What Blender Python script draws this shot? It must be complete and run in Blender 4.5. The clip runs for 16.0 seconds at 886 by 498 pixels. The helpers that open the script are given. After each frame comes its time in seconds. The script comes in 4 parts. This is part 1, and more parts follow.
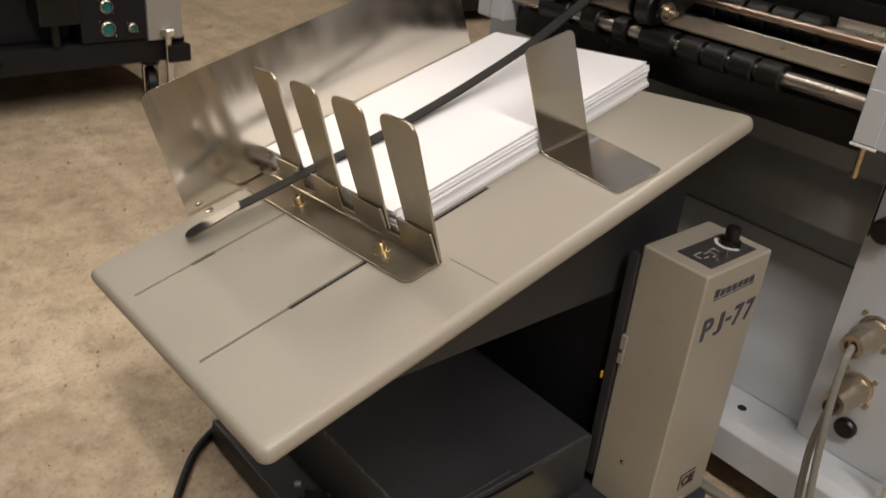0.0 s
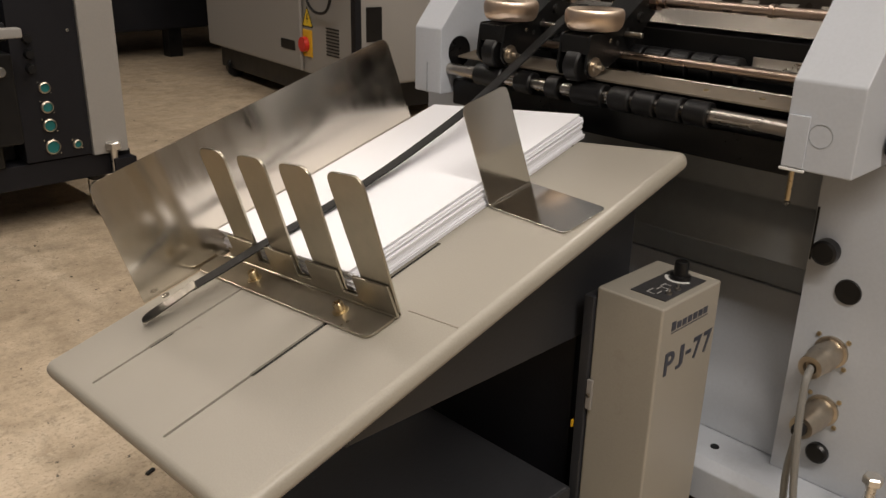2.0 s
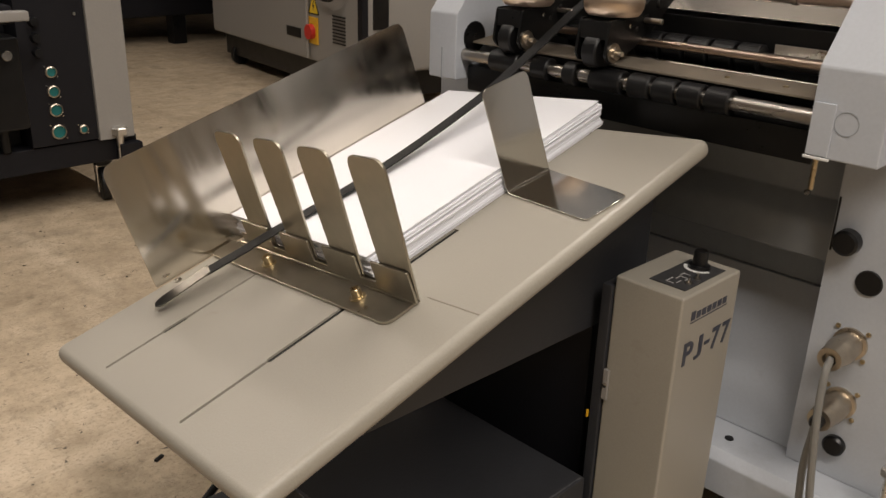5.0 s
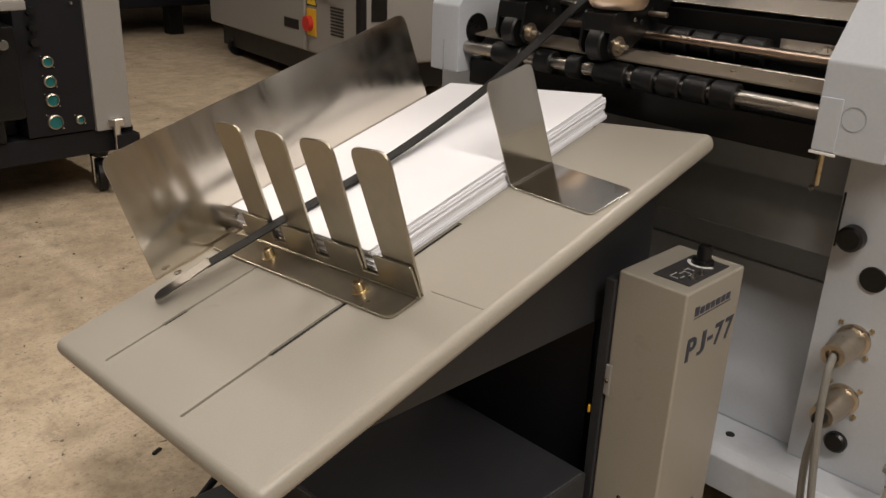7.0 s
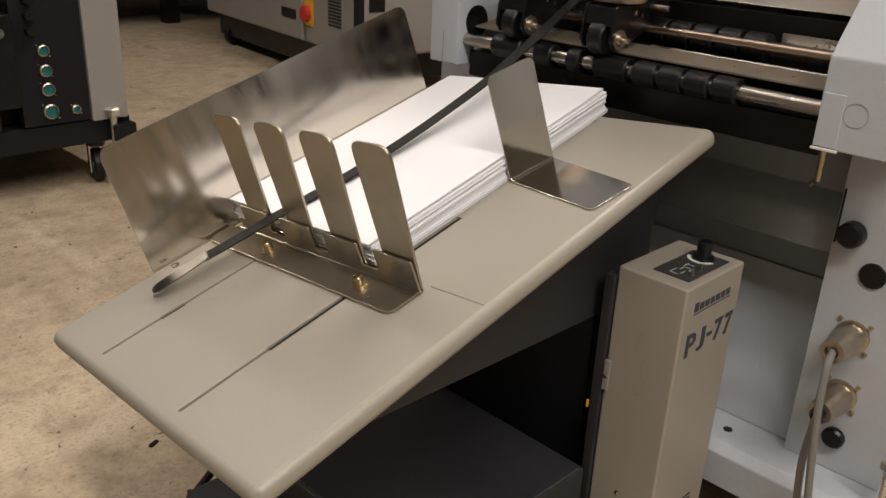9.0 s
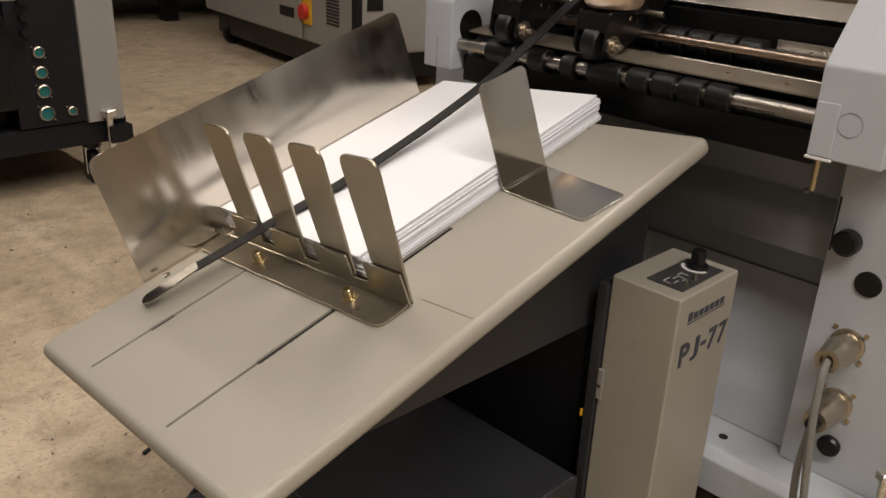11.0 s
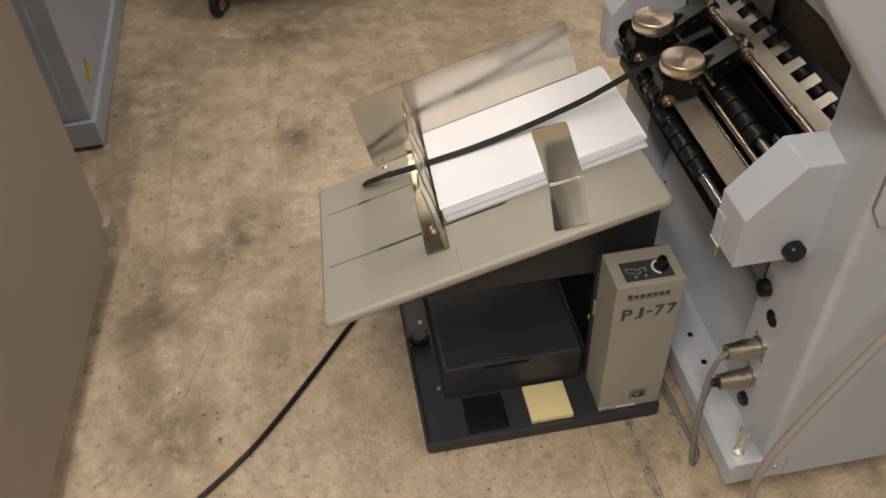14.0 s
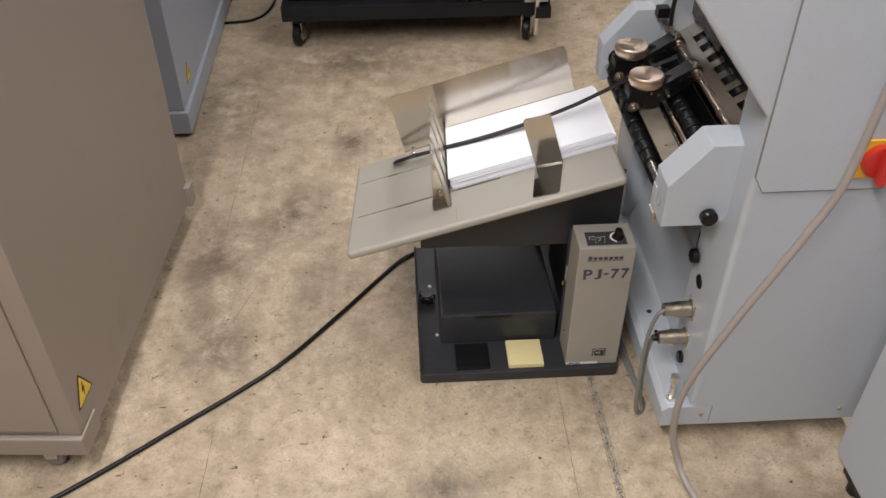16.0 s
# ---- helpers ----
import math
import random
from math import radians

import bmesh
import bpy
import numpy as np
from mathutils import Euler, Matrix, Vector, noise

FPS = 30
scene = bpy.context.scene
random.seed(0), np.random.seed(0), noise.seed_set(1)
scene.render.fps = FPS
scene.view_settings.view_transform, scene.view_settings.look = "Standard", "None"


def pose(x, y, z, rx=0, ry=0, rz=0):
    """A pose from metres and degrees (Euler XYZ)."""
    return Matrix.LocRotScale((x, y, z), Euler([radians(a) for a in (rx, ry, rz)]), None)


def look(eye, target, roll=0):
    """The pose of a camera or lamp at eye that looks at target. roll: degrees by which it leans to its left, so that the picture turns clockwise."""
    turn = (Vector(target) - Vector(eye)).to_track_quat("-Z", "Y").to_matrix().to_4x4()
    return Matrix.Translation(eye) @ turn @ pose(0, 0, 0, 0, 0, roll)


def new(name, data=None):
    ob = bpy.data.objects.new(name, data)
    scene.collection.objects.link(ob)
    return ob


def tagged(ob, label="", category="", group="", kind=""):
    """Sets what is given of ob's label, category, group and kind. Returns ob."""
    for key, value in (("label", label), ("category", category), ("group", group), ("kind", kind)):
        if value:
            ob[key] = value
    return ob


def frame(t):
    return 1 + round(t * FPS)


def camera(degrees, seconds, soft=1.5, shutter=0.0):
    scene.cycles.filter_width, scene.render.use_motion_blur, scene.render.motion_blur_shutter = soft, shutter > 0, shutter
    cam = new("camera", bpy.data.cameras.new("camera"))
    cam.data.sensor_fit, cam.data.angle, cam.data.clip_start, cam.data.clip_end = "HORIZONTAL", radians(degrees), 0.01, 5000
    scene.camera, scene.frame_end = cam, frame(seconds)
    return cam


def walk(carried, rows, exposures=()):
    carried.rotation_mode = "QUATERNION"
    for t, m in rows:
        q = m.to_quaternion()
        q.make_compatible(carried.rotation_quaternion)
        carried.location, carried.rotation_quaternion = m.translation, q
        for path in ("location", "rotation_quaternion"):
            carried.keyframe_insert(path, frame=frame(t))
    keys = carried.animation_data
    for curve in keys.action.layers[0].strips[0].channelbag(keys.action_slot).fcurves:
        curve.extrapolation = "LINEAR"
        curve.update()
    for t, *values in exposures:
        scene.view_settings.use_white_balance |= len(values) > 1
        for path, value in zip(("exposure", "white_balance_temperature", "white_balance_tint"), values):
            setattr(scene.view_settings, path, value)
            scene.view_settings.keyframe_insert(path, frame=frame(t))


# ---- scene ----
cam = camera(54.9, 16.0, 1.5, 0.4)
PATH = [
    (0, (-0.385, -0.381, 0.8), (0.802, 0.931, -0.132), 5.6),
    (0.5, (-0.402, -0.382, 0.771), (0.857, 0.969, 0.004), 4.4),
    (1, (-0.404, -0.393, 0.758), (0.887, 0.962, 0.054), 3.0),
    (1.5, (-0.403, -0.399, 0.755), (0.903, 0.94, 0.048), 1.7),
    (2, (-0.401, -0.407, 0.763), (0.914, 0.921, 0.05), 1.2),
    (2.5, (-0.405, -0.403, 0.762), (0.904, 0.931, 0.048), 1.1),
    (3, (-0.404, -0.4, 0.76), (0.897, 0.934, 0.035), 1.1),
    (3.5, (-0.405, -0.397, 0.758), (0.901, 0.933, 0.033), 1.3),
    (4, (-0.406, -0.394, 0.756), (0.901, 0.935, 0.03), 1.4),
    (6.5, (-0.408, -0.379, 0.752), (0.906, 0.933, 0.009), 2.2),
    (7, (-0.408, -0.377, 0.751), (0.905, 0.933, 0.005), 2.2),
    (7.5, (-0.41, -0.376, 0.75), (0.904, 0.933, 0.0), 2.4),
    (8, (-0.411, -0.375, 0.749), (0.9, 0.934, -0.004), 2.5),
    (8.5, (-0.409, -0.372, 0.751), (0.906, 0.929, -0.009), 2.6),
    (11, (-0.392, -0.369, 0.765), (0.918, 0.927, -0.011), 2.5),
    (11.5, (-0.365, -0.38, 0.845), (0.869, 0.942, -0.01), -0.1),
    (12, (-0.325, -0.392, 1.092), (0.633, 0.862, -0.136), -1.1),
    (12.5, (-0.277, -0.443, 1.312), (0.469, 0.796, -0.069), -1.4),
    (13, (-0.213, -0.569, 1.389), (0.347, 0.749, -0.007), -3.4),
    (13.5, (-0.188, -0.753, 1.442), (0.205, 0.628, 0.05), -3.2),
    (14, (-0.08, -0.903, 1.446), (0.124, 0.511, 0.046), -2.8),
    (14.5, (0.041, -1.046, 1.46), (0.063, 0.403, 0.082), -1.9),
    (15, (0.051, -1.151, 1.474), (0.028, 0.331, 0.132), -1.7),
    (15.5, (-0.004, -1.276, 1.508), (0.026, 0.227, 0.189), -0.8),
    (16, (-0.018, -1.367, 1.522), (0.065, 0.183, 0.261), -0.3),
]
EXPOSURES = [(0, 0.34, 6500, 10), (0.5, 0.27, 6500, 10), (1.0, 0.5, 6500, 10), (1.5, 0.3, 6500, 10), (2.0, 0.33, 6450, 10), (11.0, 0.29, 6450, 10), (11.5, 0.22, 6500, 10), (12.0, -0.3, 6500, 10), (12.5, -0.25, 6500, 10), (13.0, -0.34, 6450, 10), (13.5, -0.13, 6500, 10), (14.0, 0.15, 6500, 10), (14.5, 0.01, 6620, 10), (15.0, 0.12, 6560, 10), (15.5, 0.28, 6450, 10), (16.0, 0.48, 5850, 10)]
walk(cam, [(t, look(eye, target, roll)) for t, eye, target, roll in PATH], EXPOSURES)

LAMP_COLOUR = (1.0, 0.905, 0.81)
LAMPS = ((-1.1, 0.2, 2.4, 16), (1.5, 0.1, 2.4, 56), (-0.74, -2.0, 2.4, 88), (0.09, 2.95, 4.2, 29))
HOSE = [(0.72, -0.27, 1.12), (0.706, -0.27, 0.90), (0.690, -0.27, 0.731), (0.66, -0.27, 0.64), (0.631, -0.27, 0.567), (0.566, -0.27, 0.406), (0.517, -0.268, 0.253), (0.513, -0.267, 0.131), (0.530, -0.275, 0.05), (0.544, -0.305, 0.012), (0.556, -0.36, 0.009), (0.60, -0.6, 0.009)]
CAB_POSE = pose(-0.708, -0.196, 0, 0, 0, -3.8)
FAR_POSE = pose(1.69, 2.20, 0, 0, 0, -8)
FAR_SW = 0.40
BK_POSE = pose(1.25, 4.3, 0, 0, 0, 0)

# ---- world and light ----
world = bpy.data.worlds.new("world")
scene.world = world
world.use_nodes = True
world.node_tree.nodes["Background"].inputs[0].default_value = (0.9, 0.85, 0.78, 1)
world.node_tree.nodes["Background"].inputs[1].default_value = 0.012


# ---- materials ----
def mat(name, base, rough=0.5, metal=0.0, var=0.12, scale=6.0, fine=60.0, bump=0.05, stretch=(1, 1, 1), rvar=0.12,
        spot=None, spot_scale=3.0, spot_lo=0.55, spot_hi=0.7, rand=0.0, coat=0.0, spec=0.5):
    m = bpy.data.materials.new(name)
    m.use_nodes = True
    nt = m.node_tree
    b = nt.nodes["Principled BSDF"]
    N = nt.nodes.new
    co = N("ShaderNodeTexCoord")
    mp = N("ShaderNodeMapping")
    mp.inputs["Scale"].default_value = stretch
    nt.links.new(co.outputs["Object"], mp.inputs[0])
    n1, n2 = N("ShaderNodeTexNoise"), N("ShaderNodeTexNoise")
    n1.inputs["Scale"].default_value, n2.inputs["Scale"].default_value = scale, fine
    n1.inputs["Detail"].default_value, n2.inputs["Detail"].default_value = 5, 6
    nt.links.new(mp.outputs[0], n1.inputs["Vector"])
    nt.links.new(mp.outputs[0], n2.inputs["Vector"])
    mix = N("ShaderNodeMath")
    mix.operation = "ADD"
    nt.links.new(n1.outputs["Fac"], mix.inputs[0])
    nt.links.new(n2.outputs["Fac"], mix.inputs[1])
    mr = N("ShaderNodeMapRange")
    mr.inputs["From Min"].default_value, mr.inputs["From Max"].default_value = 0.6, 1.4
    mr.inputs["To Min"].default_value, mr.inputs["To Max"].default_value = 1 - var, 1 + var
    nt.links.new(mix.outputs[0], mr.inputs["Value"])
    mul = N("ShaderNodeVectorMath")
    mul.operation = "SCALE"
    mul.inputs[0].default_value = base
    nt.links.new(mr.outputs[0], mul.inputs["Scale"])
    colour = mul.outputs[0]
    if rand:
        oi, r2, m2 = N("ShaderNodeObjectInfo"), N("ShaderNodeMapRange"), N("ShaderNodeVectorMath")
        r2.inputs["To Min"].default_value, r2.inputs["To Max"].default_value = 1 - rand, 1 + rand
        m2.operation = "SCALE"
        nt.links.new(oi.outputs["Random"], r2.inputs["Value"])
        nt.links.new(colour, m2.inputs[0])
        nt.links.new(r2.outputs[0], m2.inputs["Scale"])
        colour = m2.outputs[0]
    if spot:
        n3, r3, mx = N("ShaderNodeTexNoise"), N("ShaderNodeMapRange"), N("ShaderNodeMix")
        n3.inputs["Scale"].default_value, n3.inputs["Detail"].default_value, n3.inputs["Roughness"].default_value = spot_scale, 8, 0.65
        nt.links.new(co.outputs["Object"], n3.inputs["Vector"])
        r3.inputs["From Min"].default_value, r3.inputs["From Max"].default_value = spot_lo, spot_hi
        nt.links.new(n3.outputs["Fac"], r3.inputs["Value"])
        mx.data_type = "RGBA"
        mx.inputs["B"].default_value = (*spot, 1)
        nt.links.new(r3.outputs[0], mx.inputs["Factor"])
        nt.links.new(colour, mx.inputs["A"])
        colour = mx.outputs["Result"]
    nt.links.new(colour, b.inputs["Base Color"])
    rr = N("ShaderNodeMapRange")
    rr.inputs["From Min"].default_value, rr.inputs["From Max"].default_value = 0.6, 1.4
    rr.inputs["To Min"].default_value, rr.inputs["To Max"].default_value = max(0.03, rough - rvar), min(1, rough + rvar)
    nt.links.new(mix.outputs[0], rr.inputs["Value"])
    nt.links.new(rr.outputs[0], b.inputs["Roughness"])
    b.inputs["Metallic"].default_value = metal
    b.inputs["Coat Weight"].default_value = coat
    b.inputs["Specular IOR Level"].default_value = spec
    if bump:
        bp = N("ShaderNodeBump")
        bp.inputs["Strength"].default_value, bp.inputs["Distance"].default_value = bump, 0.002
        nt.links.new(n2.outputs["Fac"], bp.inputs["Height"])
        nt.links.new(bp.outputs[0], b.inputs["Normal"])
    return m


def floor_material():
    m = bpy.data.materials.new("worn_concrete")
    m.use_nodes = True
    nt = m.node_tree
    b = nt.nodes["Principled BSDF"]
    N, link = nt.nodes.new, nt.links.new
    co = N("ShaderNodeTexCoord")

    def noise_at(scale, detail=6, rough=0.6, dist=0.0):
        n = N("ShaderNodeTexNoise")
        n.inputs["Scale"].default_value, n.inputs["Detail"].default_value = scale, detail
        n.inputs["Roughness"].default_value, n.inputs["Distortion"].default_value = rough, dist
        link(co.outputs["Object"], n.inputs["Vector"])
        return n.outputs["Fac"]

    def ramp(fac, stops):
        r = N("ShaderNodeValToRGB")
        r.color_ramp.elements[0].position, r.color_ramp.elements[0].color = stops[0][0], (*stops[0][1], 1)
        r.color_ramp.elements[1].position, r.color_ramp.elements[1].color = stops[-1][0], (*stops[-1][1], 1)
        for p, c in stops[1:-1]:
            r.color_ramp.elements.new(p).color = (*c, 1)
        link(fac, r.inputs[0])
        return r.outputs[0]

    def mixed(fac, a, c, mode="MIX"):
        x = N("ShaderNodeMix")
        x.data_type, x.blend_type = "RGBA", mode
        if isinstance(fac, float):
            x.inputs["Factor"].default_value = fac
        else:
            link(fac, x.inputs["Factor"])
        link(a, x.inputs["A"])
        if isinstance(c, tuple):
            x.inputs["B"].default_value = (*c, 1)
        else:
            link(c, x.inputs["B"])
        return x.outputs["Result"]

    def band(fac, lo, hi):
        r = N("ShaderNodeMapRange")
        r.inputs["From Min"].default_value, r.inputs["From Max"].default_value = lo, hi
        link(fac, r.inputs["Value"])
        return r.outputs[0]

    def streaks(scale, stretch, turn):
        mp = N("ShaderNodeMapping")
        mp.inputs["Scale"].default_value = stretch
        mp.inputs["Rotation"].default_value = (0, 0, radians(turn))
        link(co.outputs["Object"], mp.inputs[0])
        n = N("ShaderNodeTexNoise")
        n.inputs["Scale"].default_value, n.inputs["Detail"].default_value = scale, 9
        n.inputs["Roughness"].default_value, n.inputs["Distortion"].default_value = 0.68, 0.5
        link(mp.outputs[0], n.inputs["Vector"])
        return n.outputs["Fac"]

    big = ramp(noise_at(1.7, 8, 0.62, 0.15), [(0.30, (0.235, 0.18, 0.12)), (0.48, (0.414, 0.329, 0.228)), (0.68, (0.564, 0.462, 0.334))])
    mid = mixed(0.52, big, ramp(noise_at(13.0, 11, 0.76, 0.1), [(0.32, (0.188, 0.143, 0.092)), (0.5, (0.432, 0.345, 0.243)), (0.68, (0.658, 0.543, 0.404))]), "MIX")
    smear = mixed(band(streaks(3.0, (1.0, 0.22, 1), 14), 0.56, 0.82), mid, (0.17, 0.13, 0.088))
    scuff = mixed(band(streaks(5.0, (0.14, 1.0, 1), -22), 0.60, 0.82), smear, (0.66, 0.555, 0.42))
    patchy = mixed(band(noise_at(3.4, 12, 0.76, 0.1), 0.54, 0.80), scuff, (0.13, 0.10, 0.068))

    def patch(cx, cy, rx, ry, turn):
        """A soft mask round one place on the floor, 1 inside and 0 outside."""
        mp = N("ShaderNodeMapping")
        mp.vector_type = "TEXTURE"
        mp.inputs["Location"].default_value = (cx, cy, 0)
        mp.inputs["Rotation"].default_value = (0, 0, radians(turn))
        mp.inputs["Scale"].default_value = (rx, ry, 1)
        link(co.outputs["Object"], mp.inputs[0])
        ln = N("ShaderNodeVectorMath")
        ln.operation = "LENGTH"
        link(mp.outputs[0], ln.inputs[0])
        return band(ln.outputs["Value"], 1.0, 0.1)

    def times(a, c):
        n = N("ShaderNodeMath")
        n.operation, n.use_clamp = "MULTIPLY", True
        link(a, n.inputs[0])
        if isinstance(c, float):
            n.inputs[1].default_value = c
        else:
            link(c, n.inputs[1])
        return n.outputs[0]

    # dark patches: floor grime mixed with shade painted beside the cabinets and machines
    grime_shade = patchy
    blotch = band(noise_at(7.5, 10, 0.74, 0.3), 0.36, 0.58)
    for place in ((-0.56, 0.50, 0.20, 0.34, 10), (-0.36, 0.68, 0.16, 0.24, -25), (-0.60, 1.34, 0.24, 0.42, 0), (-0.24, 1.68, 0.44, 0.24, 6),
                  (-0.18, 1.08, 0.10, 0.16, 20), (-0.50, 0.16, 0.16, 0.22, 30), (0.75, -0.42, 0.26, 0.12, 0), (0.02, -0.30, 0.22, 0.10, 15)):
        grime_shade = mixed(times(patch(*place), times(blotch, 0.95)), grime_shade, (0.115, 0.088, 0.060))
    rub = band(noise_at(11, 9, 0.7, 0.2), 0.40, 0.62)
    for place in ((0.225, 1.52, 0.035, 0.50, 3), (0.16, 1.0, 0.16, 0.30, -12), (0.02, -0.42, 0.60, 0.028, 2), (-0.05, 0.80, 0.20, 0.12, 0)):
        grime_shade = mixed(times(patch(*place), times(rub, 0.55)), grime_shade, (0.70, 0.595, 0.455))
    fleck = mixed(band(noise_at(24, 10, 0.8, 0.1), 0.54, 0.75), grime_shade, (0.11, 0.084, 0.056))
    pale = mixed(band(noise_at(17, 10, 0.8, 0.1), 0.57, 0.80), fleck, (0.76, 0.645, 0.49))
    grain = mixed(band(noise_at(150, 5, 0.7), 0.53, 0.72), pale, (0.22, 0.172, 0.118))
    spots = mixed(band(noise_at(40, 5, 0.66, 0.6), 0.65, 0.69), grain, (0.06, 0.047, 0.032))
    marks = N("ShaderNodeTexVoronoi")
    marks.feature = "DISTANCE_TO_EDGE"
    marks.inputs["Scale"].default_value = 2.3
    warp = N("ShaderNodeVectorMath")
    warp.operation = "ADD"
    wn = N("ShaderNodeTexNoise")
    wn.inputs["Scale"].default_value, wn.inputs["Detail"].default_value = 4, 6
    link(co.outputs["Object"], wn.inputs["Vector"])
    link(co.outputs["Object"], warp.inputs[0])
    link(wn.outputs["Color"], warp.inputs[1])
    link(warp.outputs[0], marks.inputs["Vector"])
    line = N("ShaderNodeMapRange")
    line.inputs["From Min"].default_value, line.inputs["From Max"].default_value = 0.012, 0.0
    line.inputs["To Max"].default_value = 0.12
    link(marks.outputs["Distance"], line.inputs["Value"])
    final = mixed(line.outputs[0], spots, (0.16, 0.13, 0.1))
    link(final, b.inputs["Base Color"])
    rr = band(noise_at(9, 6), 0.3, 0.7)
    r2 = N("ShaderNodeMapRange")
    r2.inputs["To Min"].default_value, r2.inputs["To Max"].default_value = 0.38, 0.62
    link(rr, r2.inputs["Value"])
    link(r2.outputs[0], b.inputs["Roughness"])
    bp = N("ShaderNodeBump")
    bp.inputs["Strength"].default_value, bp.inputs["Distance"].default_value = 0.15, 0.002
    link(noise_at(90, 6), bp.inputs["Height"])
    link(bp.outputs[0], b.inputs["Normal"])
    return m


M_FLOOR = floor_material()
M_BEIGE = mat("beige_enamel", (0.325, 0.303, 0.258), 0.40, 0, 0.07, 5, 500, 0.12, spot=(0.23, 0.20, 0.16), spot_scale=11, spot_lo=0.63, spot_hi=0.82)
M_CABINET = mat("beige_cabinet_paint", (0.285, 0.240, 0.202), 0.5, 0, 0.06, 3, 300, 0.06, spot=(0.225, 0.187, 0.157), spot_scale=5, spot_lo=0.6, spot_hi=0.85)
M_BLUE = mat("pale_blue_grey_enamel", (0.46, 0.488, 0.53), 0.42, 0, 0.05, 4, 250, 0.06, spot=(0.36, 0.38, 0.40), spot_scale=6, spot_lo=0.62, spot_hi=0.8)
M_WHITEGREY = mat("light_grey_paint", (0.27, 0.258, 0.242), 0.5, 0, 0.06, 3, 200, 0.05)
# blue enamel with shade put into the colour; also for the cover's ring and groove
M_BLUESHADE = mat("mid_grey_sheet", (0.31, 0.335, 0.36), 0.22, 0, 0.08, 4, 60, 0.0, rvar=0.05, spec=0.6)
M_DARK = mat("dark_grey_enamel", (0.031, 0.032, 0.036), 0.42, 0, 0.22, 7, 180, 0.10, spot=(0.085, 0.085, 0.09), spot_scale=16, spot_lo=0.64, spot_hi=0.85, spec=0.4)
M_CHAR = mat("charcoal_panel", (0.009, 0.009, 0.0115), 0.5, 0, 0.2, 6, 150, 0.06, spec=0.25)
M_BLACK = mat("black_plastic", (0.006, 0.006, 0.0065), 0.36, 0, 0.2, 20, 200, 0.08, spec=0.4)
M_RUBBER = mat("black_rubber", (0.005, 0.005, 0.0055), 0.42, 0, 0.25, 25, 200, 0.1, spec=0.35)
M_STRAP = mat("woven_black_strap", (0.004, 0.004, 0.0042), 0.68, 0, 0.25, 25, 300, 0.15)
M_BLACKMETAL = mat("black_oxide_metal", (0.004, 0.004, 0.004), 0.36, 0.0, 0.25, 15, 200, 0.08, spec=0.4)
M_STEEL = mat("brushed_stainless", (0.58, 0.555, 0.51), 0.20, 1, 0.03, 6, 40, 0.0, (9, 9, 0.5), 0.03)
M_PLATE = mat("satin_stainless", (0.68, 0.63, 0.55), 0.17, 1, 0.07, 7, 40, 0.0, (6, 6, 0.7), 0.07)
M_NICKEL = mat("nickel_plate", (0.45, 0.412, 0.335), 0.32, 1, 0.10, 14, 70, 0.0, (1, 1, 1), 0.06)
M_CHROME = mat("polished_shaft", (0.46, 0.43, 0.39), 0.28, 1, 0.08, 15, 60, 0.0, (1, 0.2, 1), 0.06)
M_BRONZE = mat("bronze_shaft", (0.46, 0.365, 0.295), 0.30, 1, 0.12, 15, 60, 0.0, (1, 0.2, 1), 0.08)
M_DISC = mat("turned_brass_disc", (0.85, 0.69, 0.55), 0.40, 1, 0.04, 20, 150, 0.0, rvar=0.04)
M_DISC.node_tree.nodes["Principled BSDF"].inputs["Anisotropic"].default_value = 0.8
M_DISC.node_tree.links.new(M_DISC.node_tree.nodes.new("ShaderNodeTangent").outputs[0], M_DISC.node_tree.nodes["Principled BSDF"].inputs["Tangent"])
M_GOLD = mat("yellow_passivated_steel", (0.54, 0.44, 0.28), 0.34, 1, 0.15, 40, 200, 0.05)
M_CONN = mat("tarnished_connector", (0.50, 0.44, 0.36), 0.36, 1, 0.15, 30, 150, 0.06)
M_PAPER = mat("white_paper", (0.875, 0.885, 0.93), 0.7, 0, 0.015, 10, 300, 0.02, rand=0.15)
M_YELLOW = mat("yellow_note_paper", (0.75, 0.64, 0.33), 0.75, 0, 0.04, 10, 200, 0.02)
M_SIGN = mat("yellow_sign", (0.75, 0.52, 0.03), 0.5, 0, 0.05, 10, 100, 0)
M_RED = mat("red_plastic", (0.55, 0.03, 0.02), 0.4, 0, 0.08, 10, 100, 0.02)
M_ORANGE = mat("yellow_plastic", (0.75, 0.42, 0.02), 0.4, 0, 0.06, 10, 100, 0.02)
M_TEAL = mat("teal_plastic", (0.008, 0.13, 0.13), 0.45, 0, 0.1, 10, 100, 0.02)
M_CABLE = mat("grey_cable", (0.19, 0.185, 0.17), 0.5, 0, 0.08, 20, 100, 0.02)
M_HOSE = mat("beige_grey_hose", (0.33, 0.29, 0.265), 0.45, 0, 0.06, 20, 100, 0.02)
M_INK = mat("dark_blue_ink", (0.045, 0.05, 0.07), 0.5, 0, 0.15, 50, 300, 0)
M_LABEL = mat("white_label", (0.72, 0.72, 0.70), 0.5, 0, 0.04, 10, 100, 0)
M_WALL = mat("hall_wall_paint", (0.24, 0.225, 0.205), 0.8, 0, 0.08, 1, 30, 0.05)
M_DARKSTEEL = mat("dark_spring_steel", (0.14, 0.135, 0.128), 0.34, 1, 0.1, 12, 60, 0.0, (1, 1, 1), 0.06)
M_CREASE = mat("worn_beige_enamel", (0.25, 0.22, 0.175), 0.5, 0, 0.08, 30, 300, 0.0)
